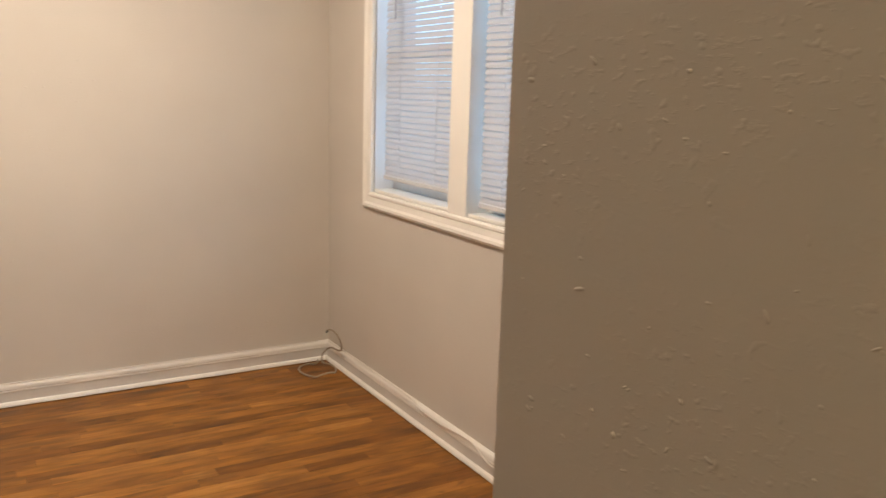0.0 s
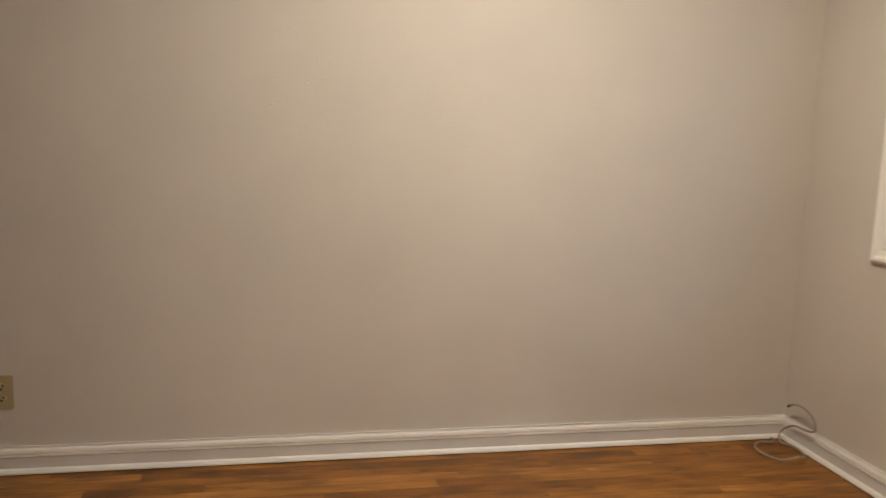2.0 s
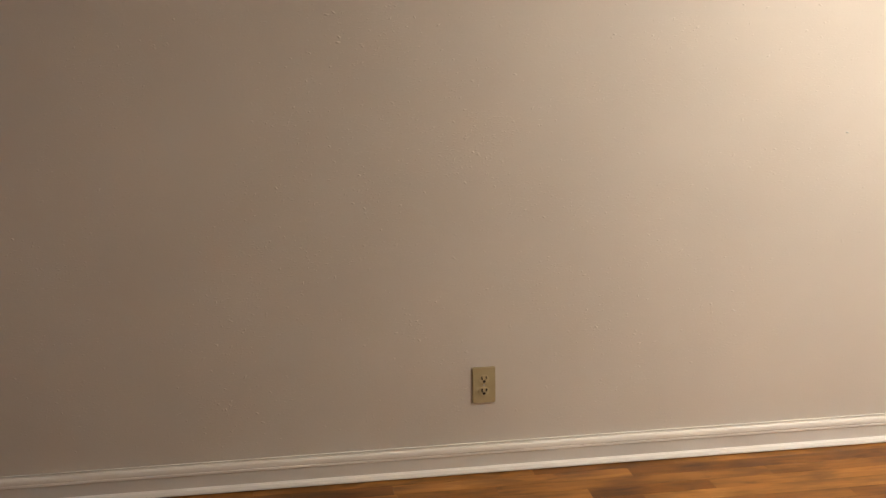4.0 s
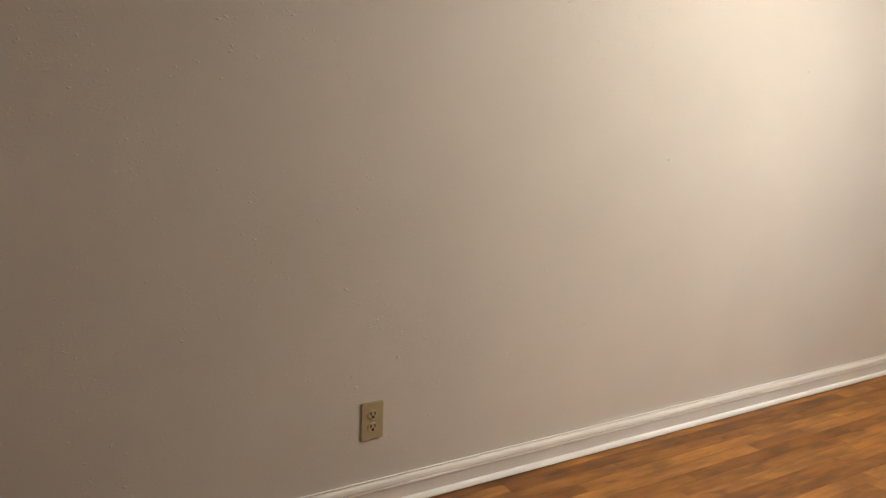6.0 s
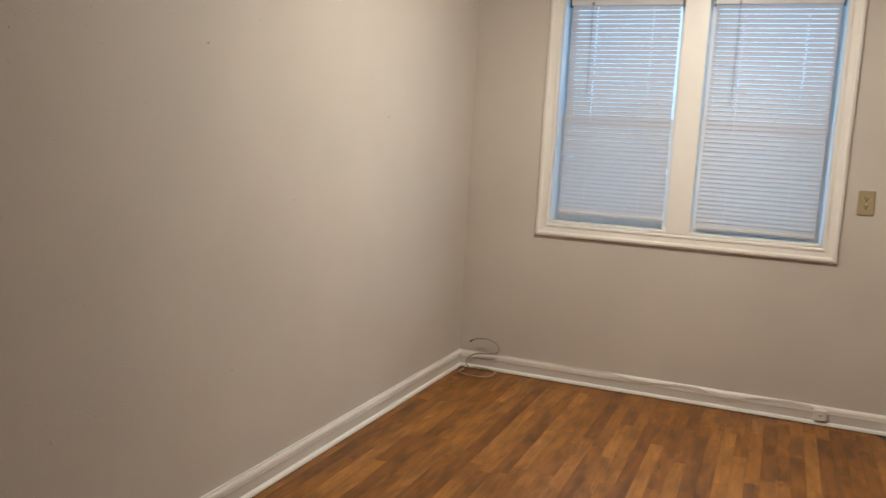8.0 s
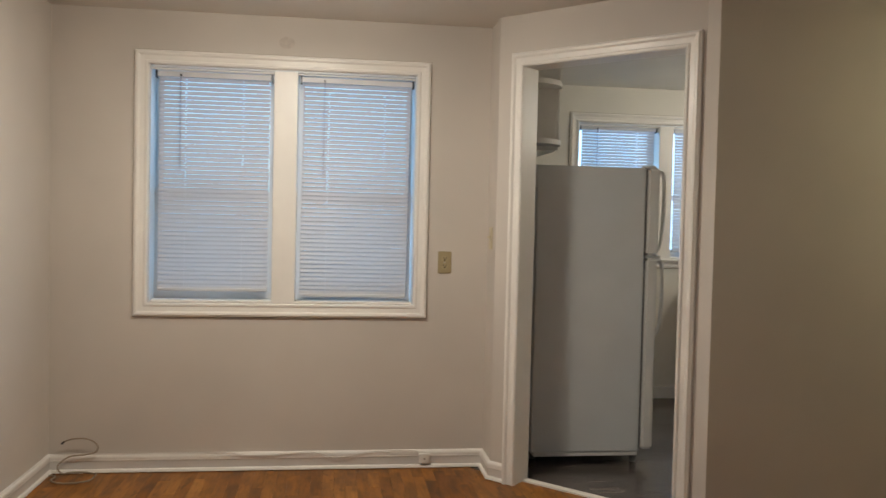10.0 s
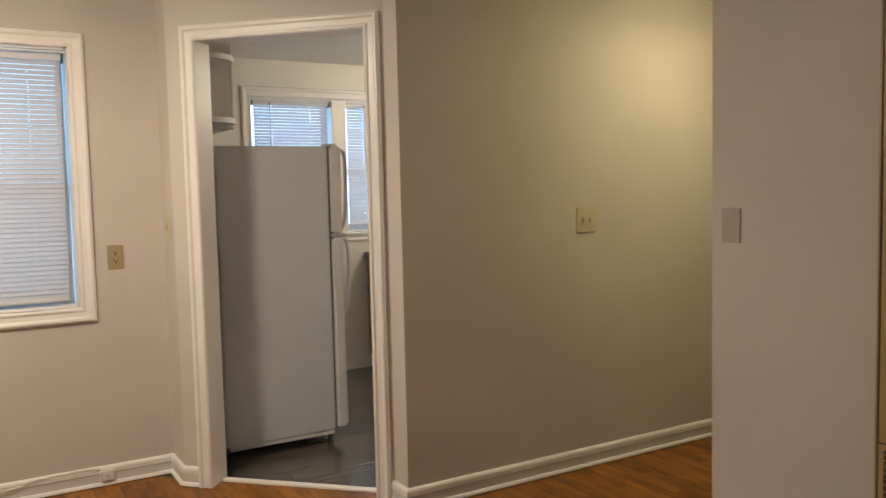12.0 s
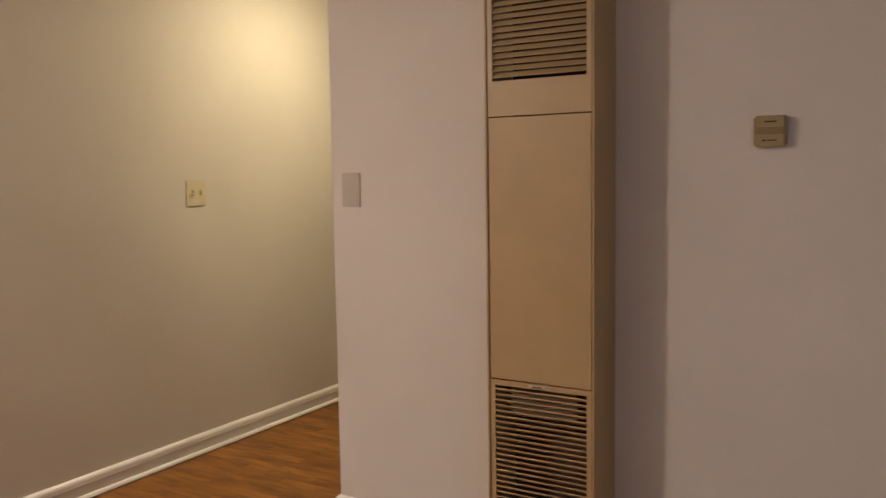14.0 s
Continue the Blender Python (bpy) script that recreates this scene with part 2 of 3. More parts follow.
APPLIANCE = material("grey_textured_steel_side", (0.57, 0.592, 0.60), 0.40, vary=0.03, scale=4, grain=420, bump=0.3, distance=0.0008)
FRIDGE = material("white_textured_steel", (0.62, 0.62, 0.60), 0.42, vary=0.03, scale=4, grain=420, bump=0.3, distance=0.0008)
GASKET = material("grey_door_gasket", (0.16, 0.16, 0.16), 0.6)
CHROME = material("brushed_hinge_steel", (0.55, 0.55, 0.55), 0.3, 1.0)
TAN = material("tan_enamelled_steel", (0.41, 0.285, 0.14), 0.42, vary=0.06, scale=5, grain=200, bump=0.12)
FURNACE_INSIDE = material("dark_furnace_interior", (0.085, 0.040, 0.024), 0.8)
TIN = material("dull_tin_shield", (0.22, 0.16, 0.10), 0.45, 0.5, vary=0.2, scale=14)
BEIGE = material("aged_beige_plastic", (0.30, 0.225, 0.108), 0.45, vary=0.06, scale=30)
CABLE = material("grey_tan_cable_jacket", (0.33, 0.27, 0.20), 0.5, vary=0.1, scale=30)
WIRE = material("white_painted_wire", (0.74, 0.71, 0.66), 0.45)
CABWHITE = material("white_cabinet_paint", (0.70, 0.68, 0.64), 0.42, vary=0.03)
CABWOOD = boards("honey_oak_cabinet", [(0.34, 0.15, 0.05), (0.48, 0.23, 0.085), (0.56, 0.29, 0.12)], 0.4, "y", 0.1)
COUNTER = material("dark_speckled_laminate", (0.10, 0.085, 0.07), 0.35, vary=0.35, scale=90)
CRACK = material("dark_cracked_caulk", (0.22, 0.17, 0.12), 0.8)
SMUDGE = material("greyed_paint_smudge", (0.545, 0.49, 0.435), 0.7, vary=0.1, scale=40)
DIFFUSER = glow_material("lit_glass_bowl", (1.0, 0.85, 0.55), 3.0)


# ---- mesh helpers ----
def part(name, bm, mat, parent=None, label=""):
    me = bpy.data.meshes.new(name)
    bmesh.ops.recalc_face_normals(bm, faces=bm.faces)
    bm.to_mesh(me)
    bm.free()
    me.materials.append(mat)
    ob = new(name, me)
    if parent is not None:
        ob.parent = parent
    if label:
        tagged(ob, label)
    return ob


def empty(name, m, label, category, group="", kind=""):
    ob = new(name)
    ob.matrix_world = m
    return tagged(ob, label, category, group, kind)


def box(bm, x0, x1, y0, y1, z0, z1, bevel=0.0, seg=1):
    vs = [bm.verts.new((x, y, z)) for x in (x0, x1) for y in (y0, y1) for z in (z0, z1)]
    fs = [bm.faces.new([vs[i] for i in f]) for f in ((0, 1, 3, 2), (4, 6, 7, 5), (0, 4, 5, 1), (2, 3, 7, 6), (0, 2, 6, 4), (1, 5, 7, 3))]
    if bevel:
        es = list({e for f in fs for e in f.edges})
        bmesh.ops.bevel(bm, geom=es, offset=bevel, segments=seg, affect="EDGES")
    return bm


def one_box(*a, **k):
    return box(bmesh.new(), *a, **k)


def smooth(ob, angle=35):
    for p in ob.data.polygons:
        p.use_smooth = True
    ob.data.set_sharp_from_angle(angle=radians(angle))
    return ob


def sweep(path, profile, up, closed=False):
    """A moulding: the profile's (a, b) run along a flat path, a to the path's left seen against up, b along up."""
    bm = bmesh.new()
    up = Vector(up)
    pts = [Vector(p) for p in path]
    n = len(pts)
    rings = []
    for i, p in enumerate(pts):
        before = (p - pts[i - 1]).normalized() if (i or closed) else None
        after = (pts[(i + 1) % n] - p).normalized() if (i < n - 1 or closed) else None
        s1 = up.cross(before) if before else up.cross(after)
        s2 = up.cross(after) if after else s1
        m = (s1 + s2).normalized()
        m = m / max(0.2, m.dot(s1))
        rings.append([bm.verts.new(p + m * a + up * b) for a, b in profile])
    k = len(profile)
    for i in range(n if closed else n - 1):
        r, q = rings[i], rings[(i + 1) % n]
        for j in range(k - 1):
            bm.faces.new((r[j], r[j + 1], q[j + 1], q[j]))
    if not closed:
        bm.faces.new(rings[0])
        bm.faces.new(rings[-1][::-1])
    return bm


def tube(points, radius, sides=8, cyclic=False):
    """A round cable along smoothed points."""
    pts = [Vector(p) for p in points]
    fine = []
    n = len(pts)
    for i in range(n - 1):
        p0, p1, p2, p3 = pts[max(0, i - 1)], pts[i], pts[i + 1], pts[min(n - 1, i + 2)]
        for s in range(6):
            u = s / 6
            fine.append(0.5 * ((2 * p1) + (p2 - p0) * u + (2 * p0 - 5 * p1 + 4 * p2 - p3) * u * u + (3 * p1 - p0 - 3 * p2 + p3) * u ** 3))
    fine.append(pts[-1])
    bm = bmesh.new()
    rings = []
    side = None
    for i, p in enumerate(fine):
        d = (fine[min(i + 1, len(fine) - 1)] - fine[max(i - 1, 0)]).normalized()
        side = d.orthogonal().normalized() if side is None else (side - d * side.dot(d)).normalized()
        w = d.cross(side)
        rings.append([bm.verts.new(p + radius * (side * math.cos(a) + w * math.sin(a))) for a in [2 * math.pi * k / sides for k in range(sides)]])
    for r, q in zip(rings, rings[1:]):
        for k in range(sides):
            bm.faces.new((r[k], r[(k + 1) % sides], q[(k + 1) % sides], q[k]))
    bm.faces.new(rings[0])
    bm.faces.new(rings[-1][::-1])
    return bm


def cyl(bm, centre, axis, radius, length, sides=16):
    m = Matrix.Translation(centre) @ Vector(axis).to_track_quat("Z", "Y").to_matrix().to_4x4()
    bmesh.ops.create_cone(bm, cap_ends=True, segments=sides, radius1=radius, radius2=radius, depth=length, matrix=m)
    return bm


def wall(name, origin, yaw, length, thick, z0, z1, openings, mat, label):
    """A wall whose room face runs along +u from origin; its body lies behind, towards +v. Openings are (u0, u1, z0, z1)."""
    bm = bmesh.new()
    cuts = sorted({0.0, length, *[o[0] for o in openings], *[o[1] for o in openings]})
    for a, b in zip(cuts, cuts[1:]):
        hole = [o for o in openings if o[0] < (a + b) / 2 < o[1]]
        if not hole:
            box(bm, a, b, 0, thick, z0, z1)
        for o in hole:
            if o[2] > z0:
                box(bm, a, b, 0, thick, z0, o[2])
            if o[3] < z1:
                box(bm, a, b, 0, thick, o[3], z1)
    bmesh.ops.remove_doubles(bm, verts=bm.verts, dist=0.0002)
    ob = part(name, bm, mat)
    ob.matrix_world = pose(*origin, 0, 0, yaw)
    return tagged(ob, label, "wall", "", "structure")


# ---- structure ----
H = 2.335
YK = -1.09           # hall wall
XK = 2.958           # corner of the hall wall
XR = 2.214           # short return beside the dining window
XP = 3.658           # furnace wall
YP = -2.13           # its end at the hall
C = 1.99             # the slanting kitchen wall lies on x + y = C
S2 = 2 ** 0.5
YN = 1.65            # far kitchen wall

# the opening is cut for the added, unseen living room window
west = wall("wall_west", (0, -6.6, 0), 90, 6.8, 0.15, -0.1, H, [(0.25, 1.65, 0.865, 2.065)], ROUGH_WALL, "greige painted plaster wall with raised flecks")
wall("wall_north", (0, 0, 0), 0, XR, 0.20, -0.1, H, [(0.472, 1.822, 0.865, 2.065)], WALL, "greige painted plaster wall with a double window")
wall("wall_return", (XR, 0.2, 0), -90, 0.2 + XR - C + 0.0, 0.12, -0.1, H, [], WALL, "short greige plaster return beside the window")
wall("wall_slanting", (XR, C - XR, 0), -45, (XK - XR) * S2, 0.12, -0.1, H, [(0.136, 0.982, -0.1, 2.091)], WALL, "slanting greige wall with a cased kitchen opening")
hall_north = wall("wall_hall_north", (XK, YK, 0), 0, 4.8, 0.121, -0.1, H, [], WALL, "greige plaster hall wall lit by a warm lamp")
wall("wall_east", (XP, YP - 0.001, 0), -90, 4.48, 0.15, -0.1, H, [], WALL, "greige plaster wall that carries the furnace")
wall("wall_hall_south", (7.75, YP, 0), 180, 7.75 - XP - 0.002, 0.14, -0.1, H, [], WALL, "greige plaster hall wall")
wall("wall_hall_end", (7.6, YK + 0.15, 0), -90, 1.4, 0.15, -0.1, H, [], WALL, "greige plaster wall at the end of the hall")
wall("wall_south", (4.0, -6.6, 0), 180, 4.2, 0.15, -0.1, H, [], WALL, "plain greige plaster wall")
wall("wall_kitchen_west", (XR + 0.12, 0.2, 0), 90, YN - 0.2 + 0.2, 0.12, -0.1, H + 0.01, [], KITCHEN_WALL, "cream painted kitchen wall")
wall("wall_kitchen_north", (XR, YN, 0), 0, 3.2, 0.20, -0.1, H + 0.01, [(3.195 - XR, 4.565 - XR, 1.065, 2.075)], KITCHEN_WALL, "cream painted kitchen wall with a double window")
wall("wall_kitchen_east", (5.3, YN + 0.1, 0), -90, 2.8, 0.12, -0.1, H + 0.01, [], KITCHEN_WALL, "cream painted kitchen wall")



def flecks(wall_ob, count, seed, u0, u1, z0, z1, small, large, mat, stretch):
    """Crumbs and drips of old plaster under the paint: low uneven domes on the room face of a wall, thicker in patches."""
    rr = random.Random(seed)
    patches = [(rr.uniform(u0, u1), rr.uniform(z0, z1), rr.uniform(0.12, 0.45)) for _ in range(16)]
    verts, faces = [], []
    for _ in range(count):
        if rr.random() < 0.55:
            pu, pz, spread = rr.choice(patches)
            u, z = rr.gauss(pu, spread), rr.gauss(pz, spread)
        else:
            u, z = rr.uniform(u0, u1), rr.uniform(z0, z1)
        if not (u0 < u < u1 and z0 < z < z1):
            continue
        a = small + (large - small) * rr.random() ** 3
        b, turn, high = a * rr.uniform(1.0, stretch), rr.gauss(-0.35, 0.6), a * rr.uniform(0.16, 0.36)
        at = len(verts)
        for reach, lift in ((1.0, -0.0006), (0.62, 0.75)):
            for k in range(7):
                ang = 2 * math.pi * k / 7
                w = reach * rr.uniform(0.8, 1.2)
                p, q = b * w * math.cos(ang), a * w * math.sin(ang)
                verts.append((u + p * math.cos(turn) - q * math.sin(turn), -high * lift if lift > 0 else 0.0006, z + p * math.sin(turn) + q * math.cos(turn)))
        verts.append((u, -high, z))
        for k in range(7):
            j = (k + 1) % 7
            faces += [(at + k, at + j, at + 7 + j, at + 7 + k), (at + 7 + k, at + 7 + j, at + 14)]
    me = bpy.data.meshes.new("plaster_flecks")
    me.from_pydata(verts, [], faces)
    me.materials.append(mat)
    for p in me.polygons:
        p.use_smooth = True
    ob = new("plaster_flecks", me)
    ob.parent = wall_ob
    return tagged(ob, "", "", "", "stuff")


flecks(west, 3800, 3, 2.2, 6.5, 0.15, 2.25, 0.0013, 0.0042, ROUGH_WALL, 2.4)
flecks(hall_north, 1500, 8, 0.02, 1.5, 0.4, 2.0, 0.0014, 0.0030, WALL, 3.6)

bm = bmesh.new()
box(bm, -0.2, 7.9, -6.8, -0.97, H, H + 0.12)
box(bm, -0.2, 3.1, -0.97, 0.25, H, H + 0.12)
tagged(part("ceiling", bm, CEILING), "plain off-white plaster ceiling", "ceiling", "", "structure")
bm = bmesh.new()
box(bm, XR, 5.5, -1.0, YN + 0.25, H + 0.008, H + 0.13)
tagged(part("ceiling_kitchen", bm, KITCHEN_WALL), "cream plaster kitchen ceiling", "ceiling", "", "structure")

# white moulded trim
CASING = [(0, -0.01), (0, 0.012), (0.006, 0.017), (0.014, 0.017), (0.020, 0.012), (0.042, 0.014), (0.050, 0.021), (0.060, 0.022), (0.065, 0.016), (0.070, 0.014), (0.070, -0.01)]
SHOE = [(0.0, 0.004), (0.026, 0.004), (0.026, 0.009), (0.022, 0.017), (0.014, 0.021), (0.0, 0.021)]
FACE = [(0.0, 0.0), (0.0125, 0.0), (0.0125, 0.061), (0.0, 0.061)]
CAP = [(0.0, 0.060), (0.0138, 0.060), (0.0156, 0.0625), (0.0156, 0.068), (0.0146, 0.070), (0.0158, 0.0725), (0.0158, 0.078), (0.0148, 0.084), (0.0122, 0.089), (0.008, 0.0925), (0.004, 0.0955), (0.0, 0.0955)]


def baseboard(name, path, label="white moulded wooden baseboard with shoe moulding"):
    """Path in the room's plan with the room on its left."""
    ob = empty(name, Matrix(), label, "baseboard", "baseboards", "structure")
    p3 = [(x, y, 0) for x, y in path]
    part("shoe_moulding", sweep(p3, SHOE, (0, 0, 1)), TRIM, ob)
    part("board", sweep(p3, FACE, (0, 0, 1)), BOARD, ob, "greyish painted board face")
    part("cap_moulding", sweep(p3, CAP, (0, 0, 1)), TRIM, ob)
    return ob


def slant(u, v=0.0, z=0.0):
    """A point of the slanting wall: u along it, v in front of it."""
    return Vector((XR + (u - v) / S2, C - XR - (u + v) / S2, z))


west_base = baseboard("baseboard", [slant(0.086)[:2], slant(0)[:2], (XR, 0), (0, 0), (0, -6.6), (XP, -6.6), (XP, -3.20)])
baseboard("baseboard", [(XP, -2.865), (XP, YP), (7.6, YP)])
baseboard("baseboard", [(7.6, YK), (XK, YK), slant((XK - XR) * S2)[:2], slant(1.038)[:2]])
plain = empty("baseboard", Matrix(), "plain white kitchen baseboard", "baseboard", "baseboards", "structure")
part("board", sweep([(4.09, YN, 0), (XR + 0.12, YN, 0), (XR + 0.12, 0.7, 0)], [(0.0, 0.0), (0.013, 0.0), (0.013, 0.084), (0.009, 0.090), (0.0, 0.090)], (0, 0, 1)), TRIM, plain)


def casing(name, corners, normal, closed, mat, label, category):
    ob = part(name, sweep(corners, CASING, normal, closed), mat)
    return tagged(ob, label, category, "", "structure")


# kitchen opening: casing towards the dining room, jamb lining, stop and threshold
door = empty("doorway_kitchen", Matrix(), "white cased opening into the kitchen, no door leaf", "doorway", "", "structure")
nrm = Vector((-1, -1, 0)).normalized()
o = part("casing", sweep([slant(0.966, 0, 0), slant(0.966, 0, 2.075), slant(0.152, 0, 2.075), slant(0.152, 0, 0)], [(-a, b * 1.3 if b > 0 else b) for a, b in CASING], nrm), TRIM, door)
bm = bmesh.new()
box(bm, 0.1361, 0.148, -0.006, 0.128, 0, 2.0909)
box(bm, 0.970, 0.9819, -0.006, 0.128, 0, 2.0909)
box(bm, 0.148, 0.970, -0.006, 0.128, 2.079, 2.0909)
o = part("jamb", bm, TRIM, door)
o.matrix_world = pose(XR, C - XR, 0, 0, 0, -45)
bm = one_box(0.149, 0.969, 0.076, 0.116, -0.01, 0.011, bevel=0.004)
o = part("threshold", bm, TRIM, door, "white painted threshold strip")
o.matrix_world = pose(XR, C - XR, 0, 0, 0, -45)


# ---- windows and blinds ----
def double_window(name, x0, x1, mid0, mid1, z0, z1, y, label):
    """Two double-hung sashes side by side in a wall facing -y whose room face is at y."""
    win = empty(name, pose((x0 + x1) / 2, y, z0), label, "window", "", "structure")
    inv = win.matrix_world.inverted()

    def put(nm, bm, mat, parent, label=""):
        bm.transform(inv)
        return part(nm, bm, mat, parent, label)

    put("casing", sweep([(x0, y, z0), (x0, y, z1), (x1, y, z1), (x1, y, z0)], CASING, (0, -1, 0), True), TRIM, win)
    put("caulk_line", sweep([(x0, y, z0), (x0, y, z1), (x1, y, z1), (x1, y, z0)], [(0.0695, -0.002), (0.0695, 0.0016), (0.0735, 0.0016), (0.0735, -0.002)], (0, -1, 0), True), CRACK, win, "dark cracked caulk line")
    bm = bmesh.new()
    box(bm, x0 + 0.0005, x0 + 0.006, y + 0.003, y + 0.19, z0, z1)
    box(bm, x1 - 0.006, x1 - 0.0005, y + 0.003, y + 0.19, z0, z1)
    box(bm, x0 + 0.012, x1 - 0.012, y + 0.003, y + 0.19, z1 - 0.012, z1 - 0.0005)
    put("window_frame", bm, SASH, win)
    put("mullion", one_box(mid0, mid1, y - 0.012, y + 0.188, z0, z1 - 0.012, bevel=0.002), TRIM, win)
    put("window_sill", one_box(x0 + 0.012, x1 - 0.012, y - 0.002, y + 0.19, z0 + 0.0005, z0 + 0.014, bevel=0.003), TRIM, win)
    put("head_stop", one_box(x0 + 0.008, x1 - 0.008, y + 0.004, y + 0.018, z1 - 0.0235, z1 - 0.0155, bevel=0.0015), TRIM, win, "thin white stop strip above the blinds")
    zm = (z0 + z1) / 2 - 0.04
    for a, b in ((x0 + 0.012, mid0), (mid1, x1 - 0.012)):
        for nm, ya, za, zb in (("lower_sash", y + 0.085, z0 + 0.014, zm + 0.02), ("upper_sash", y + 0.122, zm - 0.02, z1 - 0.012)):
            bm = bmesh.new()
            w, low = 0.030, 0.054 if nm == "lower_sash" else 0.030
            box(bm, a, a + w, ya, ya + 0.035, za, zb)
            box(bm, b - w, b, ya, ya + 0.035, za, zb)
            box(bm, a + w, b - w, ya, ya + 0.035, za, za + low)
            box(bm, a + w, b - w, ya, ya + 0.035, zb - w, zb)
            sash = put(nm, bm, SASH, win)
            pane = put("pane", one_box(a + w, b - w, ya + 0.015, ya + 0.019, za + low, zb - w), GLASS, sash)
            pane.visible_shadow = False
    return win


def blind(x0, x1, ztop, zbottom, y, wand_x, wand_z, label, lean=0.0, holes=(0.24, 0.76)):
    """A closed mini blind hung inside a window opening."""
    b = empty("mini_blind", pose((x0 + x1) / 2, y, ztop, 0, lean, 0), label, "window blind", "mini blinds")
    w = (x1 - x0) / 2
    o = part("headrail", one_box(-w - 0.009, w + 0.009, -0.014, 0.014, -0.028, 0.0, bevel=0.002), RAIL, b)
    for s in (-1, 1):
        part("bracket", one_box(s * (w + 0.0115) - 0.0045, s * (w + 0.0115) + 0.0045, -0.017, 0.017, -0.036, 0.003, bevel=0.001), DARKMETAL, b, "dark metal end bracket")
    pitch, n = 0.0223, int((ztop - zbottom - 0.05) / 0.0223)
    tilt = radians(61)

    def slat_mesh(open_holes):
        xs = [-w]
        for h in open_holes:
            xs += [-w + 2 * w * h - 0.0024, -w + 2 * w * h + 0.0024]
        xs.append(w)
        me = bpy.data.meshes.new("slat")
        bm = bmesh.new()
        rows = []
        for q in (-1.0, -0.35, 0.0, 0.35, 1.0):
            d, crown = q * 0.0126, 0.0034 * (1 - q * q)
            yy = d * math.cos(tilt) - crown * math.sin(tilt)
            zz = d * math.sin(tilt) + crown * math.cos(tilt)
            rows.append([bm.verts.new((x, yy, zz)) for x in xs])
        for k in range(4):
            for i in range(len(xs) - 1):
                if i % 2 == 1 and k in (1, 2):
                    continue
                bm.faces.new((rows[k][i], rows[k][i + 1], rows[k + 1][i + 1], rows[k + 1][i]))
        bm.to_mesh(me)
        bm.free()
        me.materials.append(VINYL)
        for p in me.polygons:
            p.use_smooth = True
        return me

    # lower slats left solid so the bright daylight dots stay in the upper part
    both, first, none = slat_mesh(holes), slat_mesh(holes[:1]), slat_mesh(())
    r = random.Random(int(x0 * 100))
    for i in range(n):
        f = i / n
        me = both if f < 0.40 else first if f < 0.56 or r.random() < 0.06 else none
        if r.random() < 0.12:
            me = none
        s = new("slat", me)
        s.parent = b
        s.matrix_local = pose(r.uniform(-0.0010, 0.0010), 0, -0.040 - i * pitch + r.uniform(-0.0001, 0.0001), r.uniform(-0.2, 0.2), r.uniform(-0.05, 0.05), 0)
    zb = -0.040 - n * pitch + 0.001
    part("bottom_rail", one_box(-w, w, -0.012, 0.012, zb - 0.006, zb + 0.012, bevel=0.003), RAIL, b)
    for h in holes:
        bm = bmesh.new()
        for yy in (-0.0125, 0.0125):
            box(bm, -w + 2 * w * h - 0.0007, -w + 2 * w * h + 0.0007, yy - 0.0006, yy + 0.0006, zb, -0.028)
        part("ladder_cord", bm, RAIL, b)
    if wand_x:
        wx = wand_x - (x0 + x1) / 2
        bm = cyl(bmesh.new(), (wx, -0.024, (wand_z - ztop - 0.02) / 2), (0, 0.004, 1), 0.0034, ztop - 0.02 - wand_z, 6)
        part("tilt_wand", bm, WAND, b, "thin smoky plastic tilt wand")
        part("wand_hook", one_box(wx - 0.004, wx + 0.004, -0.026, -0.012, -0.026, -0.014), DARKMETAL, b)
    return b


double_window("window_dining", 0.472, 1.822, 1.087, 1.207, 0.865, 2.065, 0.0, "white double-hung double window with moulded picture-frame casing")
# added out of view, only to hold the fill daylight
living = double_window("window_added_living", 0.252, 1.648, 0.89, 1.01, 0.865, 2.065, 0.0, "unseen white double-hung double window added for fill daylight")
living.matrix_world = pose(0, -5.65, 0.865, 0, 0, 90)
blind(0.513, 1.063, 2.038, 0.897, 0.036, 0.622, 1.55, "closed white vinyl mini blind in the dining window", 0.0)
blind(1.234, 1.790, 2.037, 0.893, 0.036, 1.343, 1.52, "closed white vinyl mini blind hung slightly askew", 0.35)
double_window("window_kitchen", 3.195, 4.565, 3.820, 3.932, 1.065, 2.075, YN, "white double window above the kitchen counter")
blind(3.225, 3.797, 2.052, 1.095, YN + 0.036, 3.345, 1.6, "closed white vinyl mini blind in the kitchen window", 0.0)
blind(3.957, 4.530, 2.052, 1.095, YN + 0.036, 4.1, 1.6, "closed white vinyl mini blind in the kitchen window", 0.0)
bm = one_box(3.10, 4.66, YN - 0.042, YN - 0.001, 1.046, 1.066, bevel=0.004)
tagged(part("trim_kitchen_stool", bm, TRIM), "white window stool board under the kitchen window", "window sill", "", "structure")


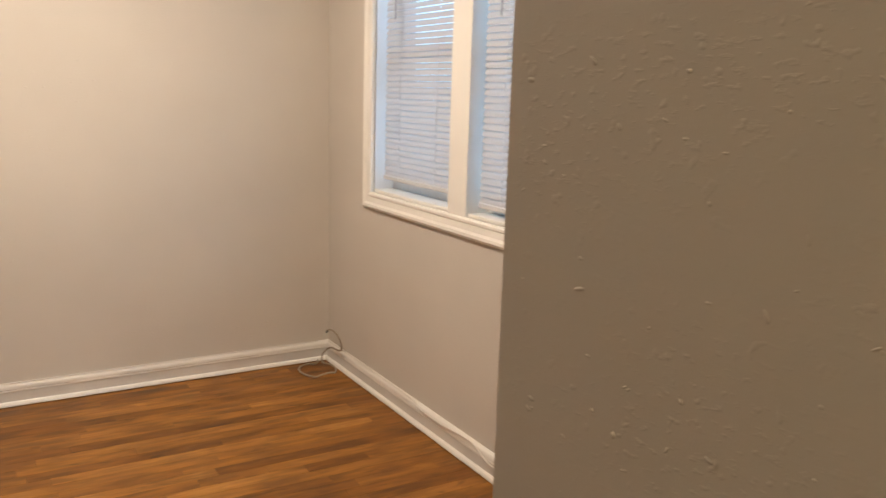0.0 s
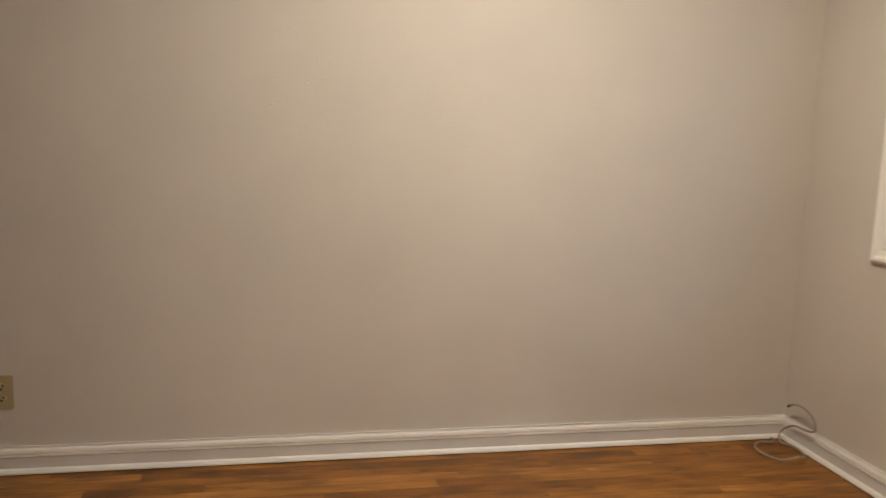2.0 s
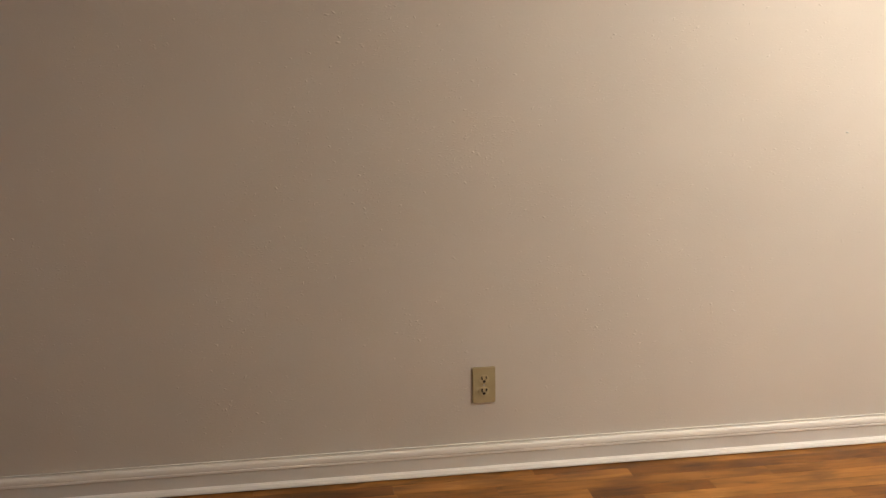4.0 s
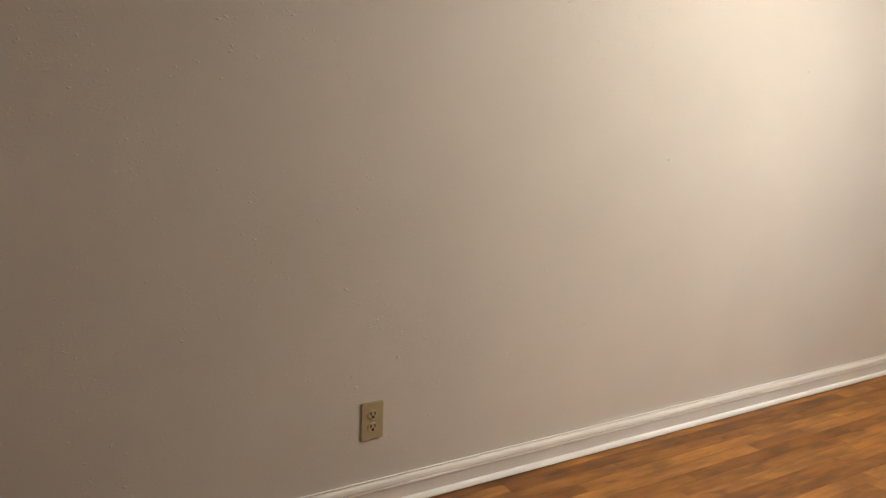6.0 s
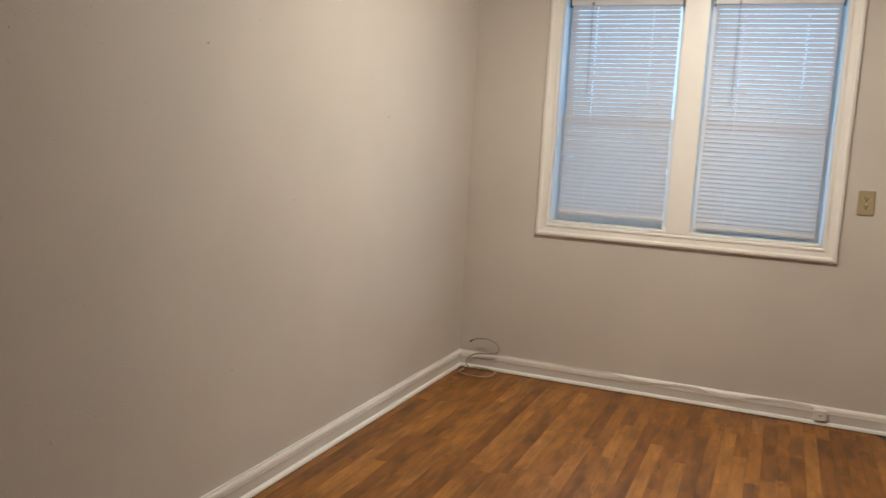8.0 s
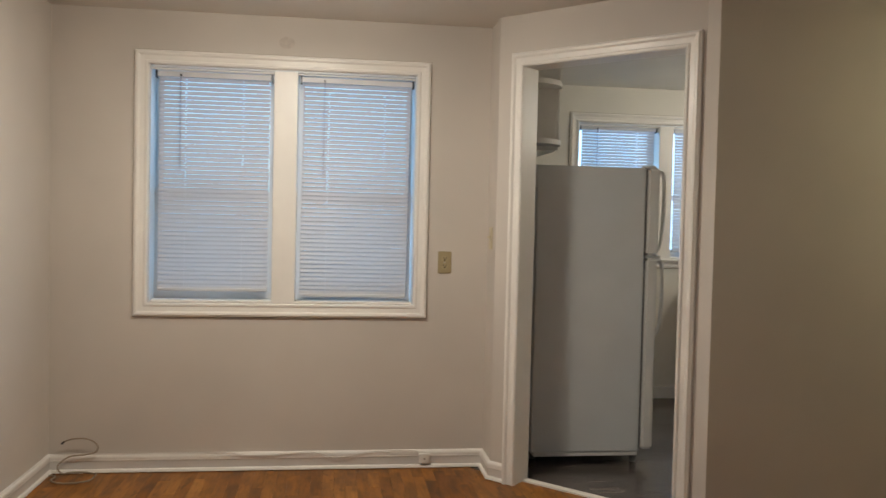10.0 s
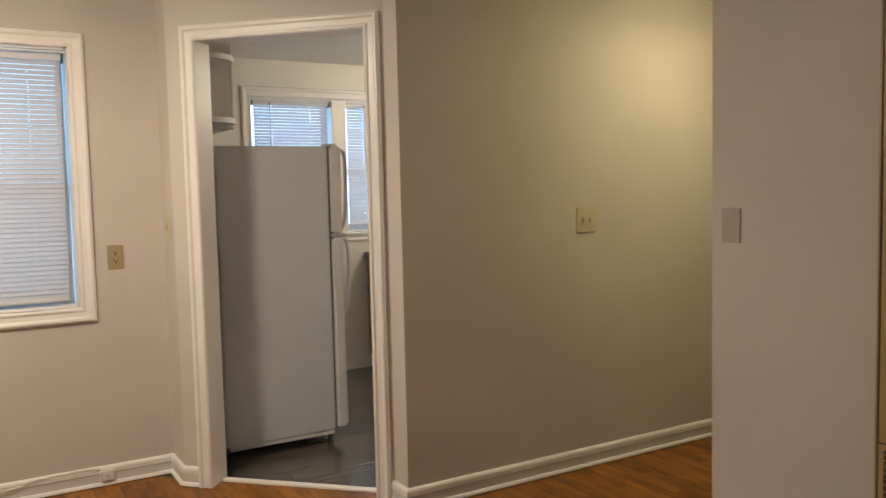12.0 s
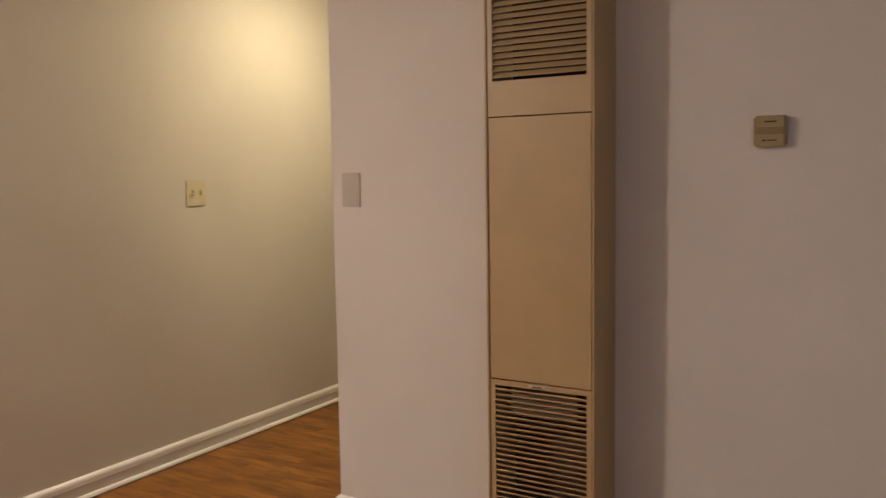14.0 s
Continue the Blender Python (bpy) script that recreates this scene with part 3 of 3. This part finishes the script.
# ---- wall plates and small fittings ----
def plate(name, m, w, h, mat, label, category, kind):
    """A wall plate lying on the wall plane of m: x across, z up, -y to the room."""
    p = empty(name, m, label, category)
    part("cover", one_box(-w / 2, w / 2, -0.006, 0.001, -h / 2, h / 2, bevel=0.0025, seg=2), mat, p)
    if kind == "outlet":
        for s in (-1, 1):
            bm = bmesh.new()
            bmesh.ops.create_cone(bm, cap_ends=True, segments=20, radius1=0.0165, radius2=0.016, depth=0.004, matrix=Matrix.Translation((0, -0.007, s * 0.0195)) @ Matrix.Rotation(radians(90), 4, "X"))
            bmesh.ops.scale(bm, vec=(1, 1, 0.86), verts=bm.verts, space=Matrix.Translation((0, 0, -s * 0.0195)))
            rec = part("receptacle", bm, MIDALMOND, p)
            bm = bmesh.new()
            box(bm, -0.0090, -0.0046, -0.0098, -0.0085, s * 0.0195 - 0.0010, s * 0.0195 + 0.0095)
            box(bm, 0.0046, 0.0090, -0.0098, -0.0085, s * 0.0195 + 0.0000, s * 0.0195 + 0.0095)
            cyl(bm, (0, -0.0092, s * 0.0195 - 0.0065), (0, 1, 0), 0.0046, 0.0013, 8)
            part("slot", bm, SLOT, rec, "dark plug slots")
        part("screw", cyl(bmesh.new(), (0, -0.0066, 0), (0, 1, 0), 0.003, 0.002, 10), CHROME, p)
    if kind == "switch":
        for s in ((0,) if w < 0.09 else (-1, 1)):
            part("bezel", one_box(s * 0.023 - 0.0055, s * 0.023 + 0.0055, -0.0072, -0.005, -0.0125, 0.0125), BEIGE, p, "darker toggle slot")
            part("toggle", one_box(s * 0.023 - 0.0038, s * 0.023 + 0.0038, -0.019, -0.006, (-0.010 if s < 0 else 0.000), (0.001 if s < 0 else 0.010), bevel=0.001), mat, p, "small raised toggle")
            for z in (-0.03, 0.03):
                part("screw", cyl(bmesh.new(), (s * 0.023, -0.0066, z), (0, 1, 0), 0.003, 0.002, 8), mat, p)
    if kind == "blank":
        for z in (-0.042, 0.042):
            part("screw", cyl(bmesh.new(), (0, -0.0064, z), (0, 1, 0), 0.003, 0.002, 8), mat, p)
    return p


plate("wall_outlet", pose(0, -2.924, 0.285, 0, 0, 90), 0.072, 0.116, DULLALMOND, "almond plastic duplex outlet low on the wall", "outlet", "outlet")
plate("wall_outlet", pose(1.986, 0, 1.092, 0, 0, 0), 0.072, 0.116, DULLALMOND, "almond plastic duplex outlet beside the window casing", "outlet", "outlet")
plate("light_switch", pose(XR, -0.108, 1.228, 0, 0, -90), 0.070, 0.114, ALMOND, "almond single light switch on the short return", "switch", "switch")
plate("light_switch", pose(3.963, YK, 1.217, 0, 0, 0), 0.118, 0.120, ALMOND, "almond double toggle light switch on the hall wall", "switch", "switch")
plate("blank_plate", pose(XP, -2.216, 1.232, 0, 0, -90), 0.080, 0.122, GREYPLATE, "beige blank cover plate beside the furnace", "cover plate", "blank")

jack = empty("phone_jack", pose(1.898, -0.0105, 0.052), "small white phone jack box on the baseboard", "phone jack")
part("box", one_box(-0.030, 0.030, -0.024, 0.0, -0.024, 0.026, bevel=0.004, seg=2), WIRE, jack)
part("socket", one_box(-0.006, 0.006, -0.0246, -0.023, -0.004, 0.006), GREYPLATE, jack, "small round grey socket")

th = empty("thermostat", pose(XP, -3.620, 1.381, 0, 0, -90), "aged beige plastic wall thermostat", "thermostat")
part("body", one_box(-0.041, 0.041, -0.030, 0.0, -0.041, 0.041, bevel=0.005, seg=2), BEIGE, th)
part("lever_slot", one_box(-0.014, 0.016, -0.0312, -0.029, 0.0225, 0.0265), SLOT, th, "dark lever slot")
part("scale_window", one_box(-0.036, 0.036, -0.0312, -0.029, -0.009, 0.010), material("brown_scale_window", (0.22, 0.15, 0.07), 0.3), th, "brown temperature scale window")
bm = bmesh.new()
box(bm, -0.018, -0.010, -0.0312, -0.029, -0.027, -0.022)
box(bm, -0.007, 0.016, -0.0312, -0.029, -0.026, -0.023)
part("lettering", bm, SLOT, th, "small dark lettering bars")

# smudge above the window and tiny nail on the west wall
bm = bmesh.new()
r = random.Random(4)
ring = [bm.verts.new((0.037 * math.cos(a) * (1 + 0.1 * r.random()), 0, 0.029 * math.sin(a) * (1 + 0.12 * r.random()))) for a in [k * math.pi / 14 for k in range(28)]]
back = [bm.verts.new((v.co.x, 0.002, v.co.z)) for v in ring]
bm.faces.new(ring)
for k in range(28):
    bm.faces.new((ring[k], ring[(k + 1) % 28], back[(k + 1) % 28], back[k]))
o = tagged(part("wall_smudge", bm, SMUDGE), "grey oval paint smudge above the window", "stain")
o.location = (1.148, -0.0012, 2.203)
r = random.Random(9)
for yy, zz in ((-1.78, 1.03), (-2.27, 1.52), (-2.12, 0.48), (-1.05, 1.36)):
    o = tagged(part("nail", cyl(bmesh.new(), (0.003, 0, 0), (1, 0, 0), 0.0019, 0.008, 8), CHROME), "tiny steel nail head standing out of the painted plaster", "nail", "nails in the wall")
    o.location = (0, yy, zz)


# ---- wall furnace ----
fur = empty("wall_furnace", pose(XP, -3.022, 0.0, 0, 0, -90), "tan enamelled steel wall furnace with louvred grilles", "wall furnace")
FW, FD, FT = 0.164, 0.180, 2.02


def open_case(w, d, z0, z1):
    bm = bmesh.new()
    box(bm, -w, -w + 0.008, -d + 0.010, -0.001, z0, z1)
    box(bm, w - 0.008, w, -d + 0.010, -0.001, z0, z1)
    box(bm, -w + 0.008, w - 0.008, -d + 0.010, -0.001, z1 - 0.008, z1)
    box(bm, -w + 0.008, w - 0.008, -d + 0.010, -0.001, z0, z0 + 0.008)
    return bm


part("case", open_case(FW + 0.004, FD, 0.0, FT), TAN, fur)
# back of the case in one dark red-brown colour
part("inner_back", one_box(-FW, FW, -0.012, -0.003, 0.009, FT - 0.009), FURNACE_INSIDE, fur, "dark red-brown interior")
part("centre_panel", one_box(-FW + 0.003, FW - 0.003, -FD, -FD + 0.014, 0.664, 1.444, bevel=0.002), TAN, fur)
bm = bmesh.new()
for s in (-1, 1):
    box(bm, min(s * FW, s * (FW + 0.006)), max(s * FW, s * (FW + 0.006)), -FD - 0.004, -FD + 0.02, 0.0, FT, bevel=0.001)
part("edge_trim", bm, TAN, fur)


def grille(name, z0, z1, s0, s1, pitch, tilt, depth, lip=0.0016):
    """A frame with an opening s0..s1 and tilted louvres in it."""
    bm = bmesh.new()
    a, b = FW - 0.018, FW - 0.003
    box(bm, -b, -a, -FD, -FD + 0.008, z0, z1)
    box(bm, a, b, -FD, -FD + 0.008, z0, z1)
    if s0 > z0:
        box(bm, -a, a, -FD, -FD + 0.008, z0, s0)
    if s1 < z1:
        box(bm, -a, a, -FD, -FD + 0.008, s1, z1)
    g = part(name, bm, TAN, fur)
    me = bpy.data.meshes.new("louvre")
    bm = bmesh.new()
    n = 5
    top = []
    for k in range(n):
        u = k / (n - 1)
        ang = radians(tilt) * (0.7 + 0.6 * u)
        top.append((-FD + 0.001 + depth * u * math.cos(radians(tilt)), -depth * u * math.sin(ang)))
    rings = []
    for yy, zz in top:
        rings.append([bm.verts.new((x, yy, zz + h)) for x in (-a, a) for h in (0, lip if not rings else 0.0016)])
    for p, q in zip(rings, rings[1:]):
        bm.faces.new((p[1], p[3], q[3], q[1]))
        bm.faces.new((p[0], q[0], q[2], p[2]))
    bm.faces.new((rings[0][0], rings[0][2], rings[0][3], rings[0][1]))
    bm.faces.new((rings[-1][0], rings[-1][1], rings[-1][3], rings[-1][2]))
    bmesh.ops.recalc_face_normals(bm, faces=bm.faces)
    bm.to_mesh(me)
    bm.free()
    me.materials.append(TAN)
    z = s0 + pitch * 0.5
    while z < s1 - 0.003:
        l = new("louvre", me)
        l.parent = g
        l.location.z = z
        z += pitch
    return g


grille("upper_grille", 1.447, FT - 0.002, 1.549, FT - 0.06, 0.0186, -38, 0.020)
grille("lower_grille", 0.004, 0.661, 0.270, 0.645, 0.0168, 28, 0.016, 0.0046)
part("tin_shield", one_box(-0.115, 0.098, -0.135, -0.132, 0.552, 0.656), TIN, fur, "dull tin shield behind the louvres")
part("name_badge", one_box(-0.035, 0.020, -FD - 0.0025, -FD, 0.648, 0.6575, bevel=0.001), CHROME, fur, "small bright oval badge")
bm = one_box(-0.022, 0.008, -FD - 0.0032, -FD - 0.002, 0.651, 0.6545)
part("badge_lettering", bm, SLOT, fur)

# ---- cables ----
coil = empty("coiled_cable", pose(0.13, -0.10, 0), "grey tan coaxial cable coiled in the corner", "cable")
pts = [(-0.115, 0.035, 0.006), (-0.085, 0.03, 0.008)]
for k in range(15):
    a = radians(160 + k * 24)
    pts.append((0.032 + 0.104 * math.cos(a), -0.022 + 0.080 * math.sin(a), 0.007 + 0.0007 * k + (0.012 if k in (8, 9) else 0)))
pts += [(-0.065, 0.045, 0.050), (-0.02, 0.064, 0.090), (0.06, 0.064, 0.101), (0.110, 0.060, 0.115), (0.122, 0.056, 0.145), (0.098, 0.054, 0.172), (0.05, 0.054, 0.186), (-0.005, 0.056, 0.182), (-0.040, 0.058, 0.168)]
smooth(part("cable", tube(pts, 0.0042), CABLE, coil))
o = part("connector", cyl(bmesh.new(), (-0.046, 0.0585, 0.163), (0.7, 0, 0.6), 0.0052, 0.016, 10), DARKMETAL, coil, "dark metal end connector")
part("connector", cyl(bmesh.new(), (-0.120, 0.036, 0.0062), (1, 0.1, 0), 0.0052, 0.018, 10), DARKMETAL, coil, "dark metal end connector")

crack = random.Random(14)
for ya, yb in ((-0.35, -0.95), (-1.15, -2.62), (-2.8, -3.45)):
    count = max(8, int((ya - yb) / 0.05))
    seam = [(0.0152, ya + (yb - ya) * i / count, 0.0698 + crack.uniform(-0.0007, 0.0007)) for i in range(count + 1)]
    part("seam_crack", tube(seam, 0.0004, 5), CRACK, west_base, "dark cracked paint seam under the cap")

pts = [(0.03, -0.012, 0.0975), (0.25, -0.010, 0.0975), (0.55, -0.011, 0.0975), (0.86, -0.013, 0.096), (0.93, -0.023, 0.089), (1.0, -0.024, 0.083), (1.1, -0.024, 0.083), (1.18, -0.022, 0.090), (1.30, -0.021, 0.095), (1.36, -0.024, 0.084), (1.42, -0.028, 0.067), (1.50, -0.026, 0.070), (1.58, -0.022, 0.088), (1.70, -0.020, 0.096), (1.84, -0.020, 0.095), (1.868, -0.026, 0.082)]
w = tagged(part("phone_wire", tube(pts, 0.0024, 6), WIRE), "thin white phone wire sagging along the baseboard cap", "wire")
smooth(w)
pts = [(0.011, -0.06, 0.0972), (0.0105, -0.5, 0.0973), (0.011, -1.1, 0.0972), (0.0105, -2.0, 0.0973), (0.011, -3.2, 0.0972), (0.0105, -4.4, 0.0973), (0.011, -5.6, 0.0973)]
smooth(tagged(part("phone_wire", tube(pts, 0.0022, 6), WIRE), "thin white painted wire lying on the baseboard cap", "wire"))

# ---- kitchen ----
fr = empty("refrigerator", pose(2.470, -0.030, 0), "white top-freezer refrigerator with grey textured sides", "refrigerator")
FH = 1.627
o = part("body", one_box(0.0, 0.605, 0.0, 0.70, 0.075, FH - 0.004, bevel=0.006, seg=2), APPLIANCE, fr)
part("kick_plate", one_box(0.02, 0.60, 0.004, 0.69, 0.052, 0.0745, bevel=0.003), FRIDGE, fr)
for nm, za, zb in (("freezer_door", 1.150, FH), ("fresh_food_door", 0.085, 1.132)):
    d = part(nm, one_box(0.618, 0.684, -0.002, 0.702, za, zb, bevel=0.012, seg=3), FRIDGE, fr)
    smooth(d)
    part("gasket", one_box(0.604, 0.619, 0.012, 0.688, za + 0.012, zb - 0.012), GASKET, fr, "dark door gasket")
for nm, lo, hi in (("freezer_handle", 1.17, 1.600), ("fridge_handle", 0.70, 1.118)):
    if nm == "freezer_handle":
        pts = [(0.680, 0.050, hi), (0.705, 0.050, hi + 0.004), (0.722, 0.050, hi - 0.02), (0.728, 0.050, hi - 0.10), (0.726, 0.050, lo + 0.2), (0.716, 0.050, lo + 0.06), (0.690, 0.050, lo)]
    else:
        pts = [(0.680, 0.050, hi), (0.708, 0.050, hi + 0.004), (0.726, 0.050, hi - 0.02), (0.734, 0.050, hi - 0.12), (0.732, 0.050, lo + 0.2), (0.720, 0.050, lo + 0.06), (0.690, 0.050, lo)]
    smooth(part(nm, tube(pts, 0.011, 10), FRIDGE, fr, "curved white handle"))
part("hinge", one_box(0.612, 0.700, 0.004, 0.050, 1.1335, 1.1485, bevel=0.002), CHROME, fr, "bright steel centre hinge")
part("hinge", one_box(0.600, 0.670, 0.02, 0.07, FH - 0.003, FH + 0.012, bevel=0.003), FRIDGE, fr)
for x, y in ((0.05, 0.16), (0.05, 0.64), (0.60, 0.07), (0.60, 0.64)):
    part("foot", cyl(bmesh.new(), (x, y, 0.0265), (0, 0, 1), 0.018, 0.053, 12), GASKET, fr)

cab = empty("upper_cabinet", pose(XR + 0.122, 0.32, 1.70), "white wall cabinet over the refrigerator with rounded end shelves", "cabinet")
CW = 0.345
part("body", one_box(0.0, CW - 0.02, 0.0, 0.9, 0.03, H - 1.70 - 0.02, bevel=0.002), CABWHITE, cab)
for a, b in ((0.004, 0.448), (0.452, 0.896)):
    d = part("door", one_box(CW - 0.019, CW, a, b, 0.035, H - 1.70 - 0.03, bevel=0.003), CABWHITE, cab)
    part("knob", cyl(bmesh.new(), (CW + 0.01, 0.43 if a < 0.1 else 0.47, 0.08), (1, 0, 0), 0.012, 0.022, 12), CHROME, d)


def end_shelf(z):
    bm = bmesh.new()
    n = 12
    r = 0.19
    outline = [(0.0, 0.0), (0.0, -r)] + [(CW - r + r * math.sin(k * math.pi / 2 / n), -r * math.cos(k * math.pi / 2 / n)) for k in range(n + 1)]
    lo = [bm.verts.new((x, y - 0.001, z)) for x, y in outline]
    hi = [bm.verts.new((x, y - 0.001, z + 0.028)) for x, y in outline]
    bm.faces.new(lo)
    bm.faces.new(hi)
    k = len(outline)
    for i in range(k):
        bm.faces.new((lo[i], lo[(i + 1) % k], hi[(i + 1) % k], hi[i]))
    return bm


part("end_shelf", end_shelf(0.055), CABWHITE, cab)
part("end_shelf", end_shelf(0.385), CABWHITE, cab)

base = empty("base_cabinet", pose(4.09, YN, 0), "honey oak base cabinet with a drawer beside the kitchen wall", "cabinet")
part("body", one_box(0.0, 1.05, -0.60, -0.002, 0.10, 0.865, bevel=0.002), CABWOOD, base)
part("plinth", one_box(0.004, 1.05, -0.55, -0.002, 0.0, 0.099), TRIM, base, "white painted base strip")
d = part("drawer_front", one_box(-0.020, -0.001, -0.575, -0.03, 0.705, 0.845, bevel=0.004), CABWOOD, base)
part("knob", cyl(bmesh.new(), (-0.030, -0.30, 0.775), (1, 0, 0), 0.012, 0.022, 12), CHROME, d)
d = part("door", one_box(-0.014, -0.001, -0.515, -0.09, 0.185, 0.625, bevel=0.003), CABWOOD, base)
for name, ya, yb, za, zb in (("stile", -0.575, -0.515, 0.125, 0.685), ("stile", -0.09, -0.03, 0.125, 0.685), ("rail", -0.515, -0.09, 0.625, 0.685), ("rail", -0.515, -0.09, 0.125, 0.185)):
    part(name, one_box(-0.021, -0.001, ya, yb, za, zb, bevel=0.003), CABWOOD, d)
part("knob", cyl(bmesh.new(), (-0.031, -0.06, 0.62), (1, 0, 0), 0.012, 0.022, 12), CHROME, d)
o = tagged(part("countertop", one_box(4.055, 5.29, YN - 0.615, YN - 0.003, 0.866, 0.905, bevel=0.005), COUNTER), "dark speckled laminate countertop on the base cabinet", "countertop")


def ceiling_lamp(x, y, z, label):
    l = empty("ceiling_light", pose(x, y, z), label, "ceiling light", "ceiling lights")
    bm = bmesh.new()
    bmesh.ops.create_cone(bm, cap_ends=True, segments=32, radius1=0.13, radius2=0.14, depth=0.028, matrix=Matrix.Translation((0, 0, -0.0145)))
    part("base", bm, RAIL, l)
    bm = bmesh.new()
    prof = [(0.125, -0.029), (0.128, -0.045), (0.112, -0.068), (0.08, -0.082), (0.04, -0.089), (0.004, -0.091)]
    rings = [[bm.verts.new((a * math.cos(t), a * math.sin(t), b)) for t in [k * math.pi / 16 for k in range(32)]] for a, b in prof]
    for p, q in zip(rings, rings[1:]):
        for k in range(32):
            bm.faces.new((p[k], p[(k + 1) % 32], q[(k + 1) % 32], q[k]))
    bm.faces.new(rings[-1])
    smooth(part("glass_bowl", bm, DIFFUSER, l, "lit frosted glass bowl"))
    return l


ceiling_lamp(*DINING, H, "flush ceiling light with a lit glass bowl over the dining floor")
ceiling_lamp(*HALL, H, "flush ceiling light with a lit glass bowl in the hall")
ceiling_lamp(4.75, 0.35, H + 0.008, "flush ceiling light with a lit glass bowl in the kitchen")

# ---- floors, board by board ----
floor = tagged(part("floor", one_box(-0.1, 7.9, -6.75, 0.15, -0.12, -0.006), SUBFLOOR), "narrow strip oak floor with warm worn finish", "floor", "", "structure")
kitchen_floor = tagged(part("floor_kitchen", one_box(2.25, 5.4, -1.05, YN + 0.1, -0.0058, -0.004), GREYWOOD), "grey brown vinyl plank kitchen floor", "floor", "", "structure")

SW = 0.057
LENGTHS = [0.23, 0.3, 0.38, 0.46, 0.55, 0.64, 0.74, 0.86, 1.0, 1.15]
board_mesh = {}


def oak_mesh(length):
    if length not in board_mesh:
        bm = one_box(0.0003, SW - 0.0003, 0.0003, length - 0.0003, -0.0055, 0.0)
        me = bpy.data.meshes.new("plank")
        bm.to_mesh(me)
        bm.free()
        me.materials.append(OAK)
        board_mesh[length] = me
    return board_mesh[length]


r = random.Random(21)
rest = bmesh.new()
count = 0
ncol = int(7.7 / SW)
for i in range(ncol):
    x = 0.0 + i * SW
    if x < XR - 0.06:
        top, bottom = 0.0, -6.6
    elif x < XK:
        top, bottom = 2.105 - x - SW, -6.6
    elif x < XP + 0.05:
        top, bottom = YK, -6.6
    else:
        top, bottom = YK, YP
    y = top - r.uniform(0.02, 0.9)
    ends = [top]
    while y > bottom:
        ends.append(y)
        y -= r.choice(LENGTHS)
    for k, (a, b) in enumerate(zip(ends, ends[1:] + [bottom])):
        if a - b < 0.03:
            continue
        L = round(a - b, 6)
        near = 0.0 <= x < 1.45 and b > -2.75 and L in [round(v, 6) for v in LENGTHS]
        if near and count < 300:
            o = new("plank", oak_mesh(L))
            o.parent = floor
            o.location = (x, b, 0)
            count += 1
        else:
            x1 = x + SW - 0.0003
            extra = SW if (k == 0 and XR - 0.06 <= x < XK) else 0.0
            vs = [(x + 0.0003, b + 0.0003), (x1, b + 0.0003), (x1, a - 0.0003), (x + 0.0003, a - 0.0003 + extra)]
            up = [rest.verts.new((p, q, 0.0)) for p, q in vs]
            dn = [rest.verts.new((p, q, -0.0055)) for p, q in vs]
            rest.faces.new(up)
            for j in range(4):
                rest.faces.new((up[j], dn[j], dn[(j + 1) % 4], up[(j + 1) % 4]))
tagged(part("plank_field", rest, OAK, floor), "", "", "", "stuff")

KW, r = 0.152, random.Random(5)
kmesh = {}
for j in range(18):
    y = -1.0 + j * KW
    x = 2.30 - r.uniform(0, 0.6)
    while x < 5.3:
        L = r.choice([0.61, 0.76, 0.91])
        x0, x1 = max(x, 2.28, 2.106 - y if y < -0.0 else 2.28), min(x + L, 5.35)
        if y < 0 and x < 2.106 - y < x + L:
            bm = bmesh.new()
            corners = [(2.112 - y, y + 0.0005), (x1, y + 0.0005), (x1, y + KW - 0.0005), (2.112 - y - KW, y + KW - 0.0005)]
            top = [bm.verts.new((p, q, 0.0)) for p, q in corners]
            low = [bm.verts.new((p, q, -0.0038)) for p, q in corners]
            bm.faces.new(top)
            for k in range(4):
                bm.faces.new((top[k], low[k], low[(k + 1) % 4], top[(k + 1) % 4]))
            part("vinyl_plank", bm, GREYWOOD, kitchen_floor)
        elif x1 - x0 > 0.05:
            key = round(x1 - x0, 3)
            if key not in kmesh:
                bm = one_box(0.0005, key - 0.0005, 0.0005, KW - 0.0005, -0.0038, 0.0)
                me = bpy.data.meshes.new("vinyl_plank")
                bm.to_mesh(me)
                bm.free()
                me.materials.append(GREYWOOD)
                kmesh[key] = me
            o = new("vinyl_plank", kmesh[key])
            o.parent = kitchen_floor
            o.location = (x0, y, 0)
        x += L
